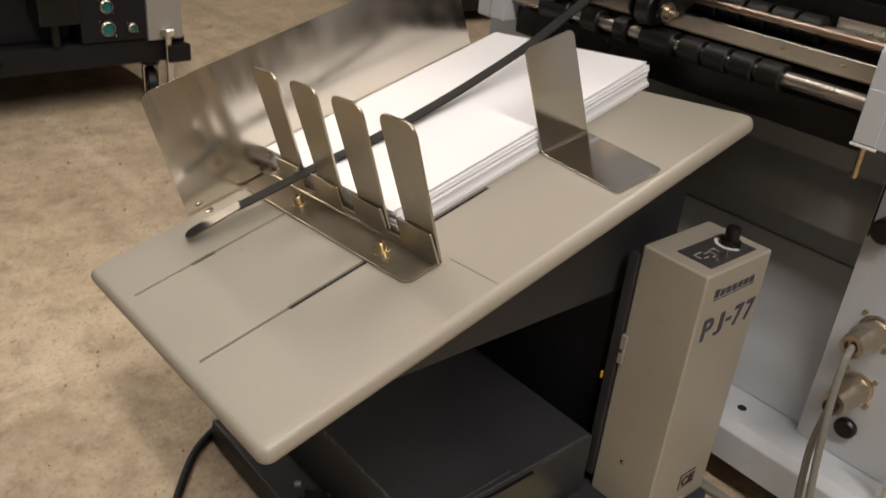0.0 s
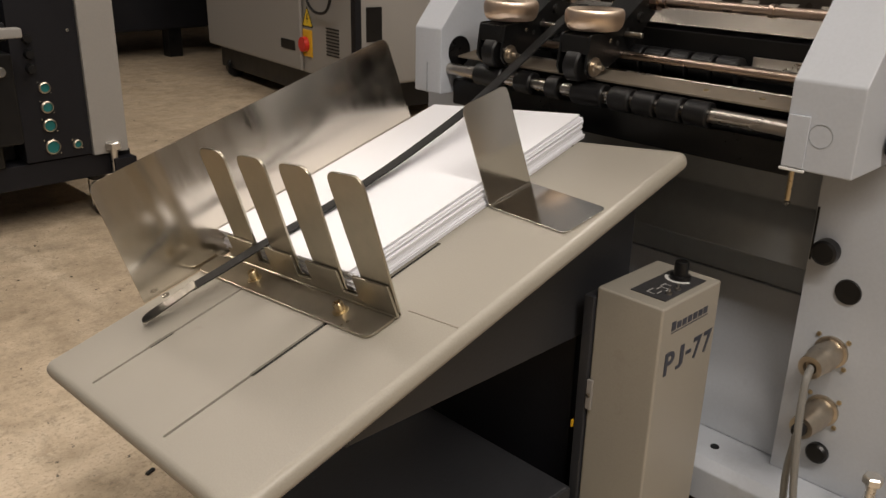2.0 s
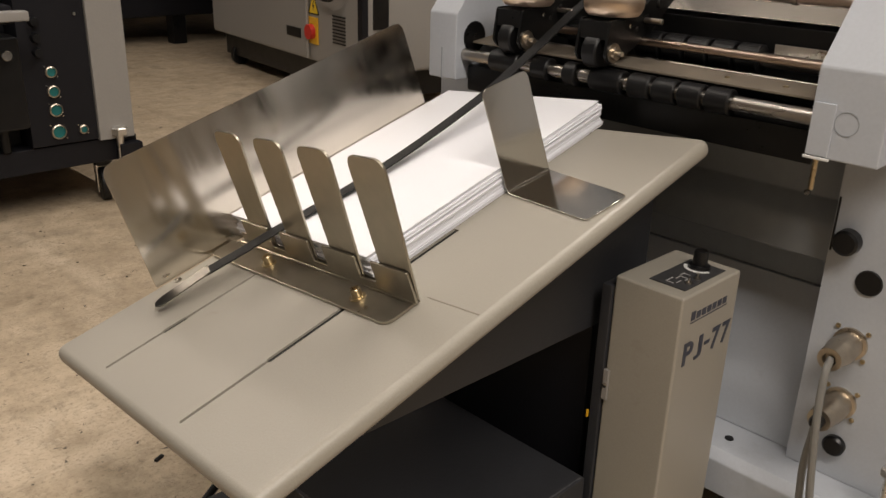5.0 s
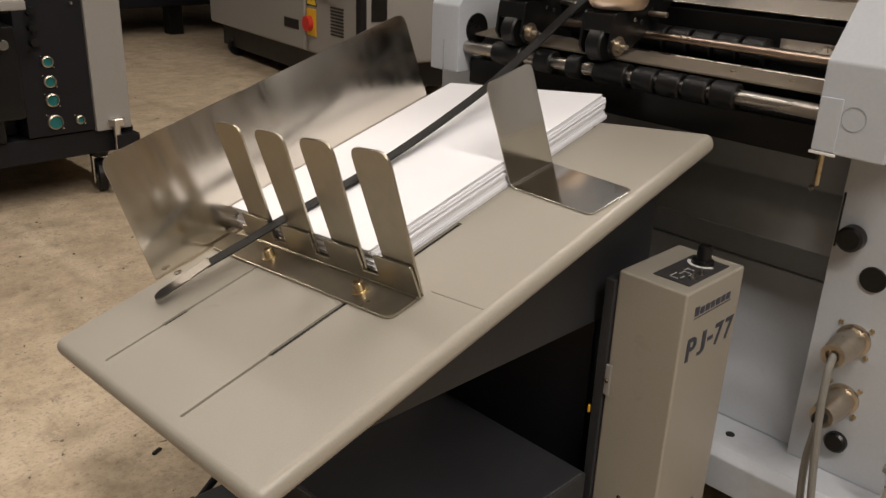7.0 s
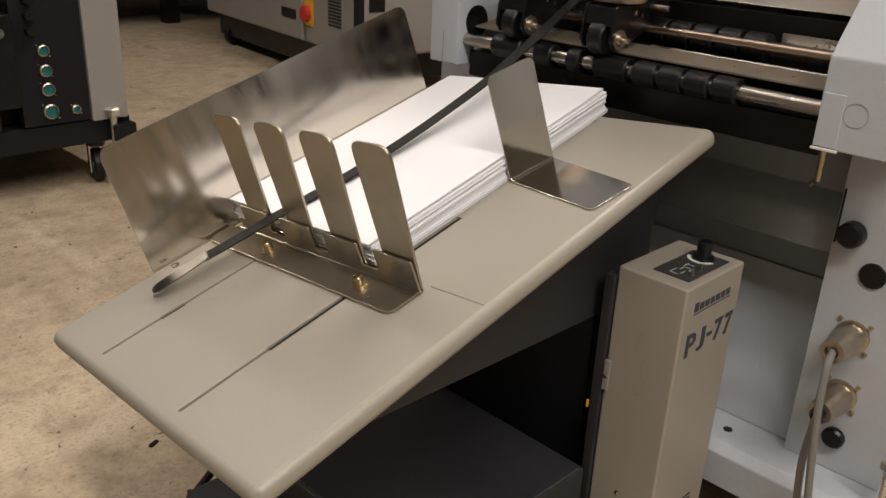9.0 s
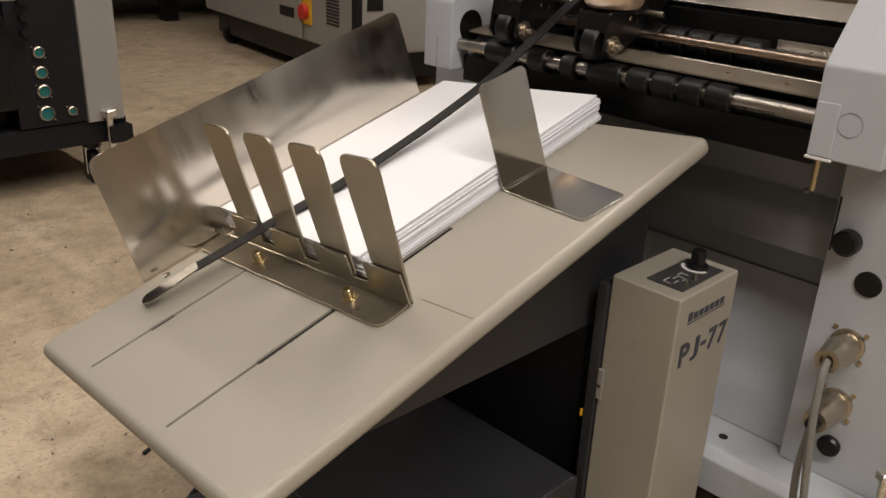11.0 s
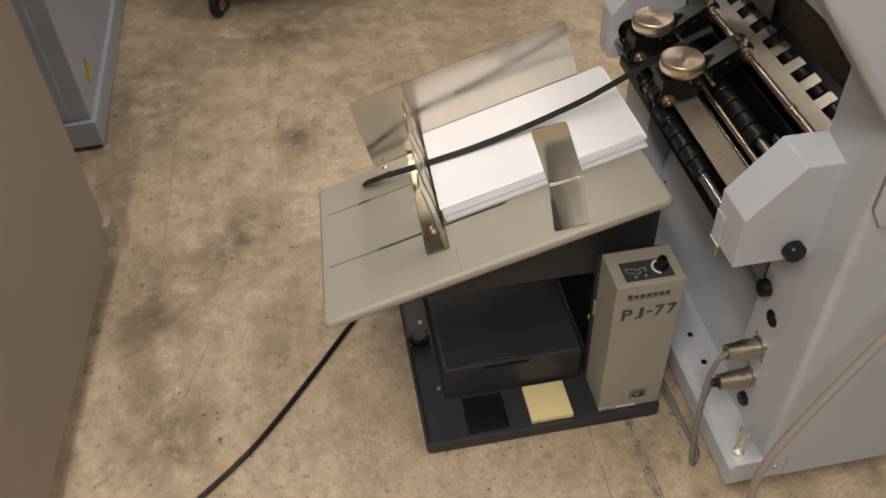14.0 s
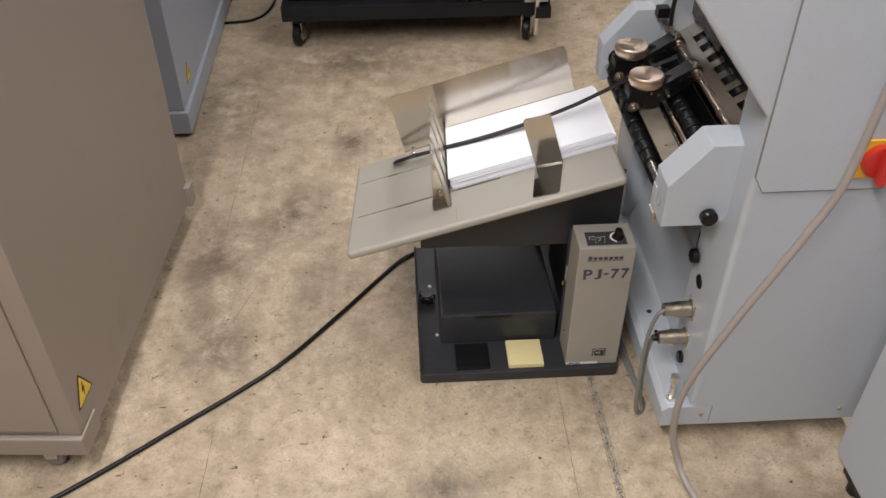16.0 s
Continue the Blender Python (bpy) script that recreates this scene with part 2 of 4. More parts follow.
M_POLISHED = mat("polished_stainless", (0.58, 0.56, 0.52), 0.14, 1, 0.03, 6, 40, 0.0, (9, 9, 0.5), 0.03)
M_SLOTPLATE = mat("worn_feed_plate", (0.66, 0.60, 0.52), 0.20, 1, 0.06, 12, 30, 0.0, (1, 1, 1), 0.06)
M_PANEL = mat("dark_grey_panel", (0.045, 0.045, 0.047), 0.4, 0, 0.12, 20, 150, 0.02)
M_PRINT = mat("pale_grey_print", (0.45, 0.45, 0.44), 0.5, 0, 0.1, 30, 150, 0)
M_CEILING = mat("ceiling_paint", (0.50, 0.475, 0.44), 0.8, 0, 0.06, 1, 30, 0.03)
M_GUIDE = mat("dull_guide_plate", (0.30, 0.258, 0.205), 0.5, 0.6, 0.14, 9, 60, 0.03)
M_ZINC = mat("bright_zinc_plate", (0.78, 0.76, 0.72), 0.34, 1, 0.08, 30, 150, 0.03)
M_GUARD = mat("brown_tinted_guard", (0.075, 0.062, 0.05), 0.3, 0, 0.15, 4, 60, 0.02)
# darker copy of the blue enamel, with the cabinet's shade put into its colour
M_BLUEDARK = mat("blue_grey_cabinet_paint", (0.335, 0.365, 0.425), 0.45, 0, 0.06, 4, 250, 0.06, spot=(0.26, 0.28, 0.31), spot_scale=5, spot_lo=0.6, spot_hi=0.85)


# ---- mesh helpers ----
def link_mesh(name, bm, material, smooth=True):
    bmesh.ops.recalc_face_normals(bm, faces=bm.faces)
    me = bpy.data.meshes.new(name)
    bm.to_mesh(me)
    bm.free()
    me.materials.append(material)
    if smooth:
        me.polygons.foreach_set("use_smooth", [True] * len(me.polygons))
        me.set_sharp_from_angle(angle=radians(32))
    ob = new(name, me)
    if smooth:
        w = ob.modifiers.new("normals", "WEIGHTED_NORMAL")
        w.keep_sharp = True
    return ob


def part(name, bm, material, parent, label="", m=None):
    ob = link_mesh(name, bm, material)
    ob.parent = parent
    if m is not None:
        ob.matrix_basis = m
    return tagged(ob, label)


def again(ob, parent, m):
    """Another part on the same mesh."""
    o = new(ob.name.split(".")[0], ob.data)
    o.parent, o.matrix_basis = parent, m
    return o


def thing(name, label, category, m=None, group=""):
    ob = new(name)
    ob.empty_display_size = 0.05
    if m is not None:
        ob.matrix_basis = m
    return tagged(ob, label, category, group)


def solid(name, bm, material, label, category, m=None, group="", kind=""):
    ob = link_mesh(name, bm, material)
    if m is not None:
        ob.matrix_basis = m
    return tagged(ob, label, category, group, kind)


def box(x0, x1, y0, y1, z0, z1, bevel=0.0, seg=2, bm=None):
    bm = bm or bmesh.new()
    tmp = bmesh.new()
    bmesh.ops.create_cube(tmp, size=1)
    for v in tmp.verts:
        v.co = Vector((x0 + (v.co.x + 0.5) * (x1 - x0), y0 + (v.co.y + 0.5) * (y1 - y0), z0 + (v.co.z + 0.5) * (z1 - z0)))
    if bevel:
        bmesh.ops.bevel(tmp, geom=tmp.edges[:], offset=bevel, segments=seg, profile=0.5, affect="EDGES")
    return merge(bm, tmp)


def merge(bm, tmp, m=None):
    me = bpy.data.meshes.new("tmp")
    if m is not None:
        bmesh.ops.transform(tmp, matrix=m, verts=tmp.verts)
    tmp.to_mesh(me)
    tmp.free()
    bm.from_mesh(me)
    bpy.data.meshes.remove(me)
    return bm


def rounded(points, radius, seg=5):
    """A polygon with rounded corners; radius: one number or one for each corner."""
    out = []
    k = len(points)
    for i, p in enumerate(points):
        r = radius[i] if isinstance(radius, (list, tuple)) else radius
        p, a, c = Vector(p), Vector(points[i - 1]), Vector(points[(i + 1) % k])
        if r <= 0:
            out.append(p)
            continue
        d1, d2 = (a - p).normalized(), (c - p).normalized()
        ang = d1.angle(d2)
        cut = min(r / math.tan(ang / 2), (a - p).length * 0.49, (c - p).length * 0.49)
        s, e = p + d1 * cut, p + d2 * cut
        for j in range(seg + 1):
            t = j / seg
            out.append(s * (1 - t) ** 2 + p * 2 * t * (1 - t) + e * t * t)
    return out


def prism(points, depth, plane="xy", start=0.0, bevel=0.0, bm=None):
    """A polygon pushed along the axis that plane leaves out, from start to start + depth."""
    tmp = bmesh.new()
    put = {"xy": lambda a, b, c: (a, b, c), "xz": lambda a, b, c: (a, c, b), "yz": lambda a, b, c: (c, a, b)}[plane]
    low = [tmp.verts.new(put(p[0], p[1], start)) for p in points]
    f = tmp.faces.new(low)
    g = bmesh.ops.extrude_face_region(tmp, geom=[f])
    move = Vector(put(0, 0, depth))
    bmesh.ops.translate(tmp, vec=move, verts=[v for v in g["geom"] if isinstance(v, bmesh.types.BMVert)])
    if bevel:
        bmesh.ops.recalc_face_normals(tmp, faces=tmp.faces)
        edges = [e for e in tmp.edges if len(e.link_faces) == 2 and e.calc_face_angle(0) > 0.6]
        bmesh.ops.bevel(tmp, geom=edges, offset=bevel, segments=2, profile=0.5, affect="EDGES")
    return merge(bm or bmesh.new(), tmp)


def turned(profile, n=24, axis="z", at=(0, 0, 0), bm=None):
    """A turned body: profile of (radius, height) from bottom to top."""
    tmp = bmesh.new()
    rings = []
    for r, h in profile:
        rings.append([tmp.verts.new((r * math.cos(2 * math.pi * i / n), r * math.sin(2 * math.pi * i / n), h)) for i in range(n)] if r > 1e-6 else [tmp.verts.new((0, 0, h))])
    for a, c in zip(rings, rings[1:]):
        for i in range(n):
            j = (i + 1) % n
            if len(a) == 1 and len(c) == 1:
                continue
            if len(a) == 1:
                tmp.faces.new((a[0], c[j], c[i]))
            elif len(c) == 1:
                tmp.faces.new((a[i], a[j], c[0]))
            else:
                tmp.faces.new((a[i], a[j], c[j], c[i]))
    turn = {"z": Matrix(), "x": Euler((0, radians(90), 0)).to_matrix().to_4x4(), "-x": Euler((0, radians(-90), 0)).to_matrix().to_4x4(),
            "y": Euler((radians(-90), 0, 0)).to_matrix().to_4x4(), "-y": Euler((radians(90), 0, 0)).to_matrix().to_4x4()}[axis]
    return merge(bm or bmesh.new(), tmp, Matrix.Translation(at) @ turn)


def rod(r, h0, h1, n=20, axis="z", at=(0, 0, 0), bm=None, e=None):
    e = min(r * 0.15, abs(h1 - h0) * 0.2) if e is None else e
    return turned([(0, h0), (r - e, h0), (r, h0 + e), (r, h1 - e), (r - e, h1), (0, h1)], n, axis, at, bm)


def smooth_path(points, steps=8):
    pts = [Vector(p) for p in points]
    ext = [2 * pts[0] - pts[1]] + pts + [2 * pts[-1] - pts[-2]]
    out = []
    for i in range(1, len(ext) - 2):
        p0, p1, p2, p3 = ext[i - 1:i + 3]
        for s in range(steps):
            t = s / steps
            out.append(0.5 * (2 * p1 + (p2 - p0) * t + (2 * p0 - 5 * p1 + 4 * p2 - p3) * t * t + (3 * p1 - p0 - 3 * p2 + p3) * t ** 3))
    out.append(pts[-1])
    return out


def sweep(points, section, up=Vector((0, 0, 1)), bm=None, steps=8):
    """A section of (sideways, upward) points carried along a smooth path."""
    tmp = bmesh.new()
    path = smooth_path(points, steps)
    rings = []
    side = None
    for i, p in enumerate(path):
        d = (path[min(i + 1, len(path) - 1)] - path[max(i - 1, 0)]).normalized()
        if side is None:
            side = d.cross(up if abs(d.dot(up)) < 0.95 else Vector((1, 0, 0)))
        side = (side - d * side.dot(d)).normalized()
        top = side.cross(d)
        rings.append([tmp.verts.new(p + side * a + top * b) for a, b in section])
    k = len(section)
    for a, c in zip(rings, rings[1:]):
        for i in range(k):
            tmp.faces.new((a[i], a[(i + 1) % k], c[(i + 1) % k], c[i]))
    tmp.faces.new(rings[0])
    tmp.faces.new(rings[-1])
    return merge(bm or bmesh.new(), tmp)


def circle(r, n=10):
    return [(r * math.cos(2 * math.pi * i / n), r * math.sin(2 * math.pi * i / n)) for i in range(n)]


def text_mesh(words, size, depth=0.0004, space=1.0, bold=0.0):
    cu = bpy.data.curves.new("writing", "FONT")
    cu.body, cu.size, cu.extrude, cu.space_character, cu.offset = words, size, depth, space, bold
    cu.align_x = "LEFT"
    ob = bpy.data.objects.new("writing", cu)
    scene.collection.objects.link(ob)
    dg = bpy.context.evaluated_depsgraph_get()
    me = bpy.data.meshes.new_from_object(ob.evaluated_get(dg))
    bm = bmesh.new()
    bm.from_mesh(me)
    bpy.data.objects.remove(ob)
    bpy.data.curves.remove(cu)
    bpy.data.meshes.remove(me)
    return bm


# ---- the hall ----
R0, R1, R2, R3, RH = -4.5, 6.0, -4.0, 7.5, 3.4
solid("floor", box(R0, R1, R2, R3, -0.12, 0.0), M_FLOOR, "worn beige concrete floor with stains and scuffs", "floor", kind="structure")
solid("wall_south", box(R0 - 0.2, R1 + 0.2, R2 - 0.2, R2, 0, RH), M_WALL, "plain painted hall wall", "wall", kind="structure")
solid("wall_north", box(R0 - 0.2, R1 + 0.2, R3, R3 + 0.2, 0, RH), M_WALL, "plain painted hall wall", "wall", kind="structure")
solid("wall_west", box(R0 - 0.2, R0, R2, R3, 0, RH), M_WALL, "plain painted hall wall", "wall", kind="structure")
solid("wall_east", box(R1, R1 + 0.2, R2, R3, 0, RH), M_WALL, "plain painted hall wall", "wall", kind="structure")
solid("ceiling", box(R0 - 0.2, R1 + 0.2, R2 - 0.2, R3 + 0.2, RH, RH + 0.2), M_CEILING, "plain pale hall ceiling", "ceiling", kind="structure")


def wander(a, b, width, seed, n=26, sway=0.5):
    """A thin uneven strip between two places on the floor."""
    rnd = random.Random(seed)
    bm = bmesh.new()
    a, b = Vector((*a, 0)), Vector((*b, 0))
    side = (b - a).normalized().cross(Vector((0, 0, 1)))
    rows = []
    for i in range(n + 1):
        p = a.lerp(b, i / n) + side * rnd.uniform(-1, 1) * width * sway
        w = width * rnd.uniform(0.35, 1.0) * 0.5
        rows.append((bm.verts.new(p - side * w + Vector((0, 0, 0.0012))), bm.verts.new(p + side * w + Vector((0, 0, 0.0012)))))
    for r, s in zip(rows, rows[1:]):
        bm.faces.new((r[0], r[1], s[1], s[0]))
    return bm


M_CRACK = mat("crack_dirt", (0.10, 0.082, 0.06), 0.8, 0, 0.3, 20, 200, 0)
M_FILLER = mat("joint_filler", (0.27, 0.245, 0.205), 0.8, 0, 0.5, 90, 400, 0.3, spot=(0.08, 0.066, 0.05), spot_scale=120, spot_lo=0.5, spot_hi=0.62)
solid("floor_joint", wander((0.405, 0.1), (0.41, -1.6), 0.014, 3, 260, 0.10), M_FILLER, "filled joint line in the concrete floor", "floor joint", kind="structure")
for i, (a, b) in enumerate((((-0.543, 0.60), (-0.528, 1.5)), ((-0.475, -0.42), (-0.468, -0.12)), ((-0.476, 0.228), (-0.425, 0.38)), ((0.322, 0.0), (0.318, -0.34)), ((0.397, 0.1), (0.402, -1.6)), ((0.413, 0.1), (0.418, -1.6)))):
    solid("floor_crack", wander(a, b, 0.0014, 10 + i), M_CRACK, "hairline crack in the concrete floor", "floor crack", kind="structure")

for i, (a, b, w) in enumerate((((-0.205, 1.085), (-0.165, 1.125), 0.006), ((-0.150, 1.150), (-0.128, 1.185), 0.003), ((-0.245, 1.14), (-0.238, 1.20), 0.004), ((-0.222, 1.04), (-0.195, 1.06), 0.003))):
    solid("floor_scuff", wander(a, b, w, 40 + i, 9, 0.6), M_CRACK, "black rubber scuff mark on the concrete", "floor scuff", kind="structure")


def debris(count, seed):
    """Small dark specks and chips scattered over the floor."""
    rnd = random.Random(seed)
    bm = bmesh.new()
    for _ in range(count):
        x, y = rnd.uniform(-0.65, 1.2), rnd.uniform(-0.6, 1.75)
        if -0.03 < x < 1.0 and -0.22 < y < 0.62:
            continue
        r = rnd.choice((0.0012, 0.0015, 0.002, 0.0035))
        k = rnd.randint(4, 6)
        a0 = rnd.uniform(0, 6)
        ring = [Vector((x + r * rnd.uniform(0.5, 1.3) * math.cos(a0 + 6.283 * i / k), y + r * rnd.uniform(0.5, 1.3) * math.sin(a0 + 6.283 * i / k), 0.0004)) for i in range(k)]
        low = [bm.verts.new(p) for p in ring]
        top = [bm.verts.new(p.lerp(Vector((x, y, 0)), 0.25) + Vector((0, 0, r * 0.5))) for p in ring]
        bm.faces.new(top)
        for i in range(k):
            bm.faces.new((low[i], low[(i + 1) % k], top[(i + 1) % k], top[i]))
    return bm


solid("floor_debris", debris(260, 8), M_CRACK, "dark specks and paper dust scattered on the floor", "debris", kind="stuff")

# ceiling lamps of the hall
def ceiling_light(x, y, length, power, turn=0):
    lamp_thing = thing("ceiling_light", "long fluorescent ceiling light with a white housing", "ceiling light", pose(x, y, RH - 0.25, 0, 0, turn), "hall ceiling lights")
    part("housing", box(-0.18, 0.18, -length / 2, length / 2, 0.03, 0.12, 0.01), M_LABEL, lamp_thing)
    part("hanger", rod(0.006, 0.12, 0.25, 8, at=(0, length * 0.35, 0)), M_STEEL, lamp_thing)
    part("hanger", rod(0.006, 0.12, 0.25, 8, at=(0, -length * 0.35, 0)), M_STEEL, lamp_thing)
    d = bpy.data.lights.new("tube", "AREA")
    d.shape, d.size, d.size_y, d.energy, d.color = "RECTANGLE", 0.22, length, power, LAMP_COLOUR
    t = new("tube", d)
    t.parent = lamp_thing
    return lamp_thing


for x, y, length, p in LAMPS:
    ceiling_light(x, y, length, p)

# ---- paper jogger ----
JOG = thing("paper_jogger", "beige paper jogger with tilted table on a dark grey base", "paper jogger")
part("base", prism(rounded([(0, 0), (0.47, 0), (0.47, 0.48), (0, 0.48)], 0.012), 0.03, "xy", 0, 0.004), M_DARK, JOG, "dark grey enamel base plate")
part("base_lip", box(0.0, 0.006, 0.012, 0.47, 0.030, 0.040, 0.002), M_DARK, JOG)
hb = part("vibrator_housing", box(0.055, 0.332, 0.100, 0.43, 0.03, 0.120, 0.004), M_DARK, JOG, "scuffed dark grey housing")
part("seam_gap", box(0.135, 0.225, 0.0965, 0.103, 0.1135, 0.1165, 0.001), M_BLACK, hb)
M_WORN = mat("worn_grey_paint", (0.085, 0.085, 0.09), 0.55, 0, 0.3, 60, 200, 0.1)
for a, b, w, seed in (((0.058, 0.1035), (0.325, 0.1035), 0.005, 31), ((0.059, 0.11), (0.059, 0.40), 0.007, 32), ((0.10, 0.109), (0.20, 0.112), 0.004, 33)):
    wear = wander(a, b, w * 0.55, seed, 90, 0.2)
    bmesh.ops.translate(wear, vec=(0, 0, 0.1192), verts=wear.verts)
    part("worn_edge", wear, M_WORN, hb, "worn paint edge")
for p in ((0.036, 0.31, 0.03), (0.046, 0.13, 0.03)):
    part("bolt", turned([(0, 0), (0.005, 0), (0.005, 0.004), (0.003, 0.006), (0, 0.006)], 6, "z", p), M_ZINC, JOG, "small bright steel bolt")
bm = turned([(0, 0), (0.007, 0), (0.007, 0.008), (0.0185, 0.010), (0.0195, 0.022), (0.015, 0.028), (0, 0.028)], 20, "z", (0.027, 0.255, 0.03))
for k in range(8):
    a = k * math.pi / 4
    bm = rod(0.0035, 0.009, 0.026, 8, "z", (0.027 + 0.0188 * math.cos(a), 0.255 + 0.0188 * math.sin(a), 0.03), bm)
part("levelling_knob", bm, M_BLACK, JOG, "black fluted knob")
# carrier under the table
part("carrier_panel", prism([(0.012, 0.310), (0.456, 0.306), (0.456, 0.505), (0.012, 0.372)], 0.004, "xz", 0.128, 0.001), M_DARK, JOG, "dark grey sheet panel")
part("carrier_panel", prism([(0.012, 0.290), (0.456, 0.290), (0.456, 0.475), (0.012, 0.342)], 0.004, "xz", 0.415, 0.001), M_DARK, JOG, "dark grey sheet panel")
part("carrier_end", box(0.012, 0.016, 0.133, 0.414, 0.305, 0.338, 0.001), M_DARK, JOG)
part("pedestal", box(0.365, 0.452, 0.135, 0.412, 0.03, 0.47, 0.004), M_CHAR, JOG, "black pedestal")
part("spring_rod", rod(0.004, 0, 0.20, 12, "z", (0.322, 0.36, 0.118)), M_CHROME, JOG, "bright steel rod")
part("spring_rod", rod(0.004, 0, 0.20, 12, "z", (0.338, 0.39, 0.118)), M_CHROME, JOG, "bright steel rod")

# table
T = Matrix(((0.9577732, 0.0367939, -0.2851608, -0.141495), (-0.0033705, 0.9931469, 0.116824, 0.0592129),
            (0.287505, -0.1109298, 0.9513335, 0.3605044), (0, 0, 0, 1)))


def slotted_table():
    us = [-0.011, 0.007, 0.072, 0.100, 0.347, 0.605]
    vs = [0.0, 0.1417, 0.1434, 0.1471, 0.1490, 0.3045, 0.3061, 0.3098, 0.3114, 0.4150]
    tmp = bmesh.new()
    grid = [[tmp.verts.new((a, b, 0)) for b in vs] for a in us]
    for i in range(len(us) - 1):
        for j in range(len(vs) - 1):
            narrow = j in (2, 6) and 1 <= i <= 3
            wide = (j in (1, 3) and i == 3) or (j in (5, 7) and i == 2)
            if not narrow and not wide:
                tmp.faces.new((grid[i][j], grid[i + 1][j], grid[i + 1][j + 1], grid[i][j + 1]))
    g = bmesh.ops.extrude_face_region(tmp, geom=tmp.faces[:])
    bmesh.ops.translate(tmp, vec=(0, 0, -0.020), verts=[v for v in g["geom"] if isinstance(v, bmesh.types.BMVert)])
    bmesh.ops.recalc_face_normals(tmp, faces=tmp.faces)
    ends = [e for e in tmp.edges if abs(e.verts[0].co.z - e.verts[1].co.z) > 0.01 and all(v.co.x in (us[0], us[-1]) or abs(v.co.x - us[0]) < 1e-5 or abs(v.co.x - us[-1]) < 1e-5 for v in e.verts)
            and all(abs(v.co.y - vs[0]) < 1e-5 or abs(v.co.y - vs[-1]) < 1e-5 for v in e.verts)]
    bmesh.ops.bevel(tmp, geom=ends, offset=0.0115, segments=6, profile=0.5, affect="EDGES")

    def outer(v):
        return v.co.x < us[0] + 0.0120 or v.co.x > us[-1] - 0.0120 or v.co.y < 0.0120 or v.co.y > vs[-1] - 0.0120
    rim = [e for e in tmp.edges if len(e.link_faces) == 2 and e.calc_face_angle(0) > 0.5 and all(outer(v) for v in e.verts) and abs(e.verts[0].co.z - e.verts[1].co.z) < 0.001]
    bmesh.ops.bevel(tmp, geom=rim, offset=0.0085, segments=5, profile=0.5, affect="EDGES")
    return merge(bmesh.new(), tmp)


table = part("table", slotted_table(), M_BEIGE, JOG, "beige enamelled slotted table", T)
# black strips added inside the slots to stand in for their shade
part("slot_liner", box(0.006, 0.355, 0.1400, 0.1500, -0.0100, -0.0022), M_STRAP, table)
part("slot_liner", box(0.006, 0.355, 0.3030, 0.3130, -0.0100, -0.0022), M_STRAP, table)
for p in ((0.137, 0.400, 0), (0.586, 0.155, 0)):
    part("rivet", turned([(0, 0.0), (0.005, 0.0), (0.0046, 0.0012), (0.002, 0.0015), (0.0015, 0.0006), (0, 0.0006)], 16, "z", p), M_STEEL, table, "flat steel rivet")

part("crease", box(0.2395, 0.2407, 0.008, 0.076, 0.0, 0.0004), M_CREASE, table)
# back stop with four fingers, on the table
stop = part("back_stop", prism(rounded([(0.188, 0.076), (0.2220, 0.076), (0.2220, 0.412), (0.188, 0.412)], [0.012, 0.001, 0.001, 0.012]), 0.003, "xy", 0.0006, 0.0008), M_NICKEL, JOG, "nickel-plated steel back stop", T)


def finger(k):
    o = 0.0815 * k
    pts = [(0.0735 + o, 0.006), (0.1185 + o, 0.006), (0.1125 + o, 0.150), (0.0585 + o, 0.150)]
    return prism(rounded(pts, [0.001, 0.001, 0.014, 0.014], 6), 0.0028, "yz", 0.2268, 0.0007)


def tab(k):
    a0, a1 = 0.0730 + 0.0815 * k, 0.1285 + 0.0815 * k
    b1 = a1 + 0.026 if k < 3 else a1
    pts = [(a0, 0.003), (b1, 0.003), (b1, 0.013), (a1, 0.013), (a1, 0.037), (a0, 0.037)] if k < 3 else [(a0, 0.003), (a1, 0.003), (a1, 0.037), (a0, 0.037)]
    return prism(rounded(pts, [0.0005] * 3 + [0.004, 0.002, 0.002] if k < 3 else 0.002, 4), 0.0028, "yz", 0.2236, 0.0007)


for k in range(4):
    part("tab", tab(k), M_NICKEL, stop, "short folded-up tab")
    part("finger", finger(k), M_NICKEL, stop, "rounded upright steel finger")
part("fold", box(0.2222, 0.2266, 0.076, 0.398, 0.0008, 0.0050, 0.0016), M_NICKEL, stop)
part("backing_strip", box(0.2298, 0.2310, 0.076, 0.40, 0.001, 0.012, 0.0005), M_NICKEL, stop)
for q in (0.143, 0.3065):
    sc = part("socket_screw", turned([(0, 0), (0.0085, 0), (0.0085, 0.0012), (0.0055, 0.0014), (0.0055, 0.0095), (0.0048, 0.0105), (0.003, 0.0105), (0.003, 0.006), (0, 0.006)], 20, "z", (0.2065, q - 0.0015, 0.0036)), M_GOLD, stop, "yellow-passivated socket screw")

# side plate
part("side_plate", prism(rounded([(0.116, 0.0), (0.562, 0.0), (0.568, 0.150), (0.121, 0.150)], [0.002, 0.002, 0.014, 0.014]), 0.0018, "xz", 0.0, 0.0004), M_PLATE, JOG, "brushed stainless side plate",
     T @ pose(0, 0.4165, -0.002, -3.5))

# control column
col = part("control_column", box(0.345, 0.468, 0.012, 0.098, 0.030, 0.385, 0.003, 3), M_BEIGE, JOG, "beige sheet-steel control column")
part("back_plate", box(0.3415, 0.462, 0.0985, 0.112, 0.05, 0.372, 0.002), M_DARK, col, "grey back plate")
part("latch", box(0.3405, 0.3445, 0.090, 0.0980, 0.228, 0.268, 0.0015), M_WHITEGREY, col, "white plastic latch")
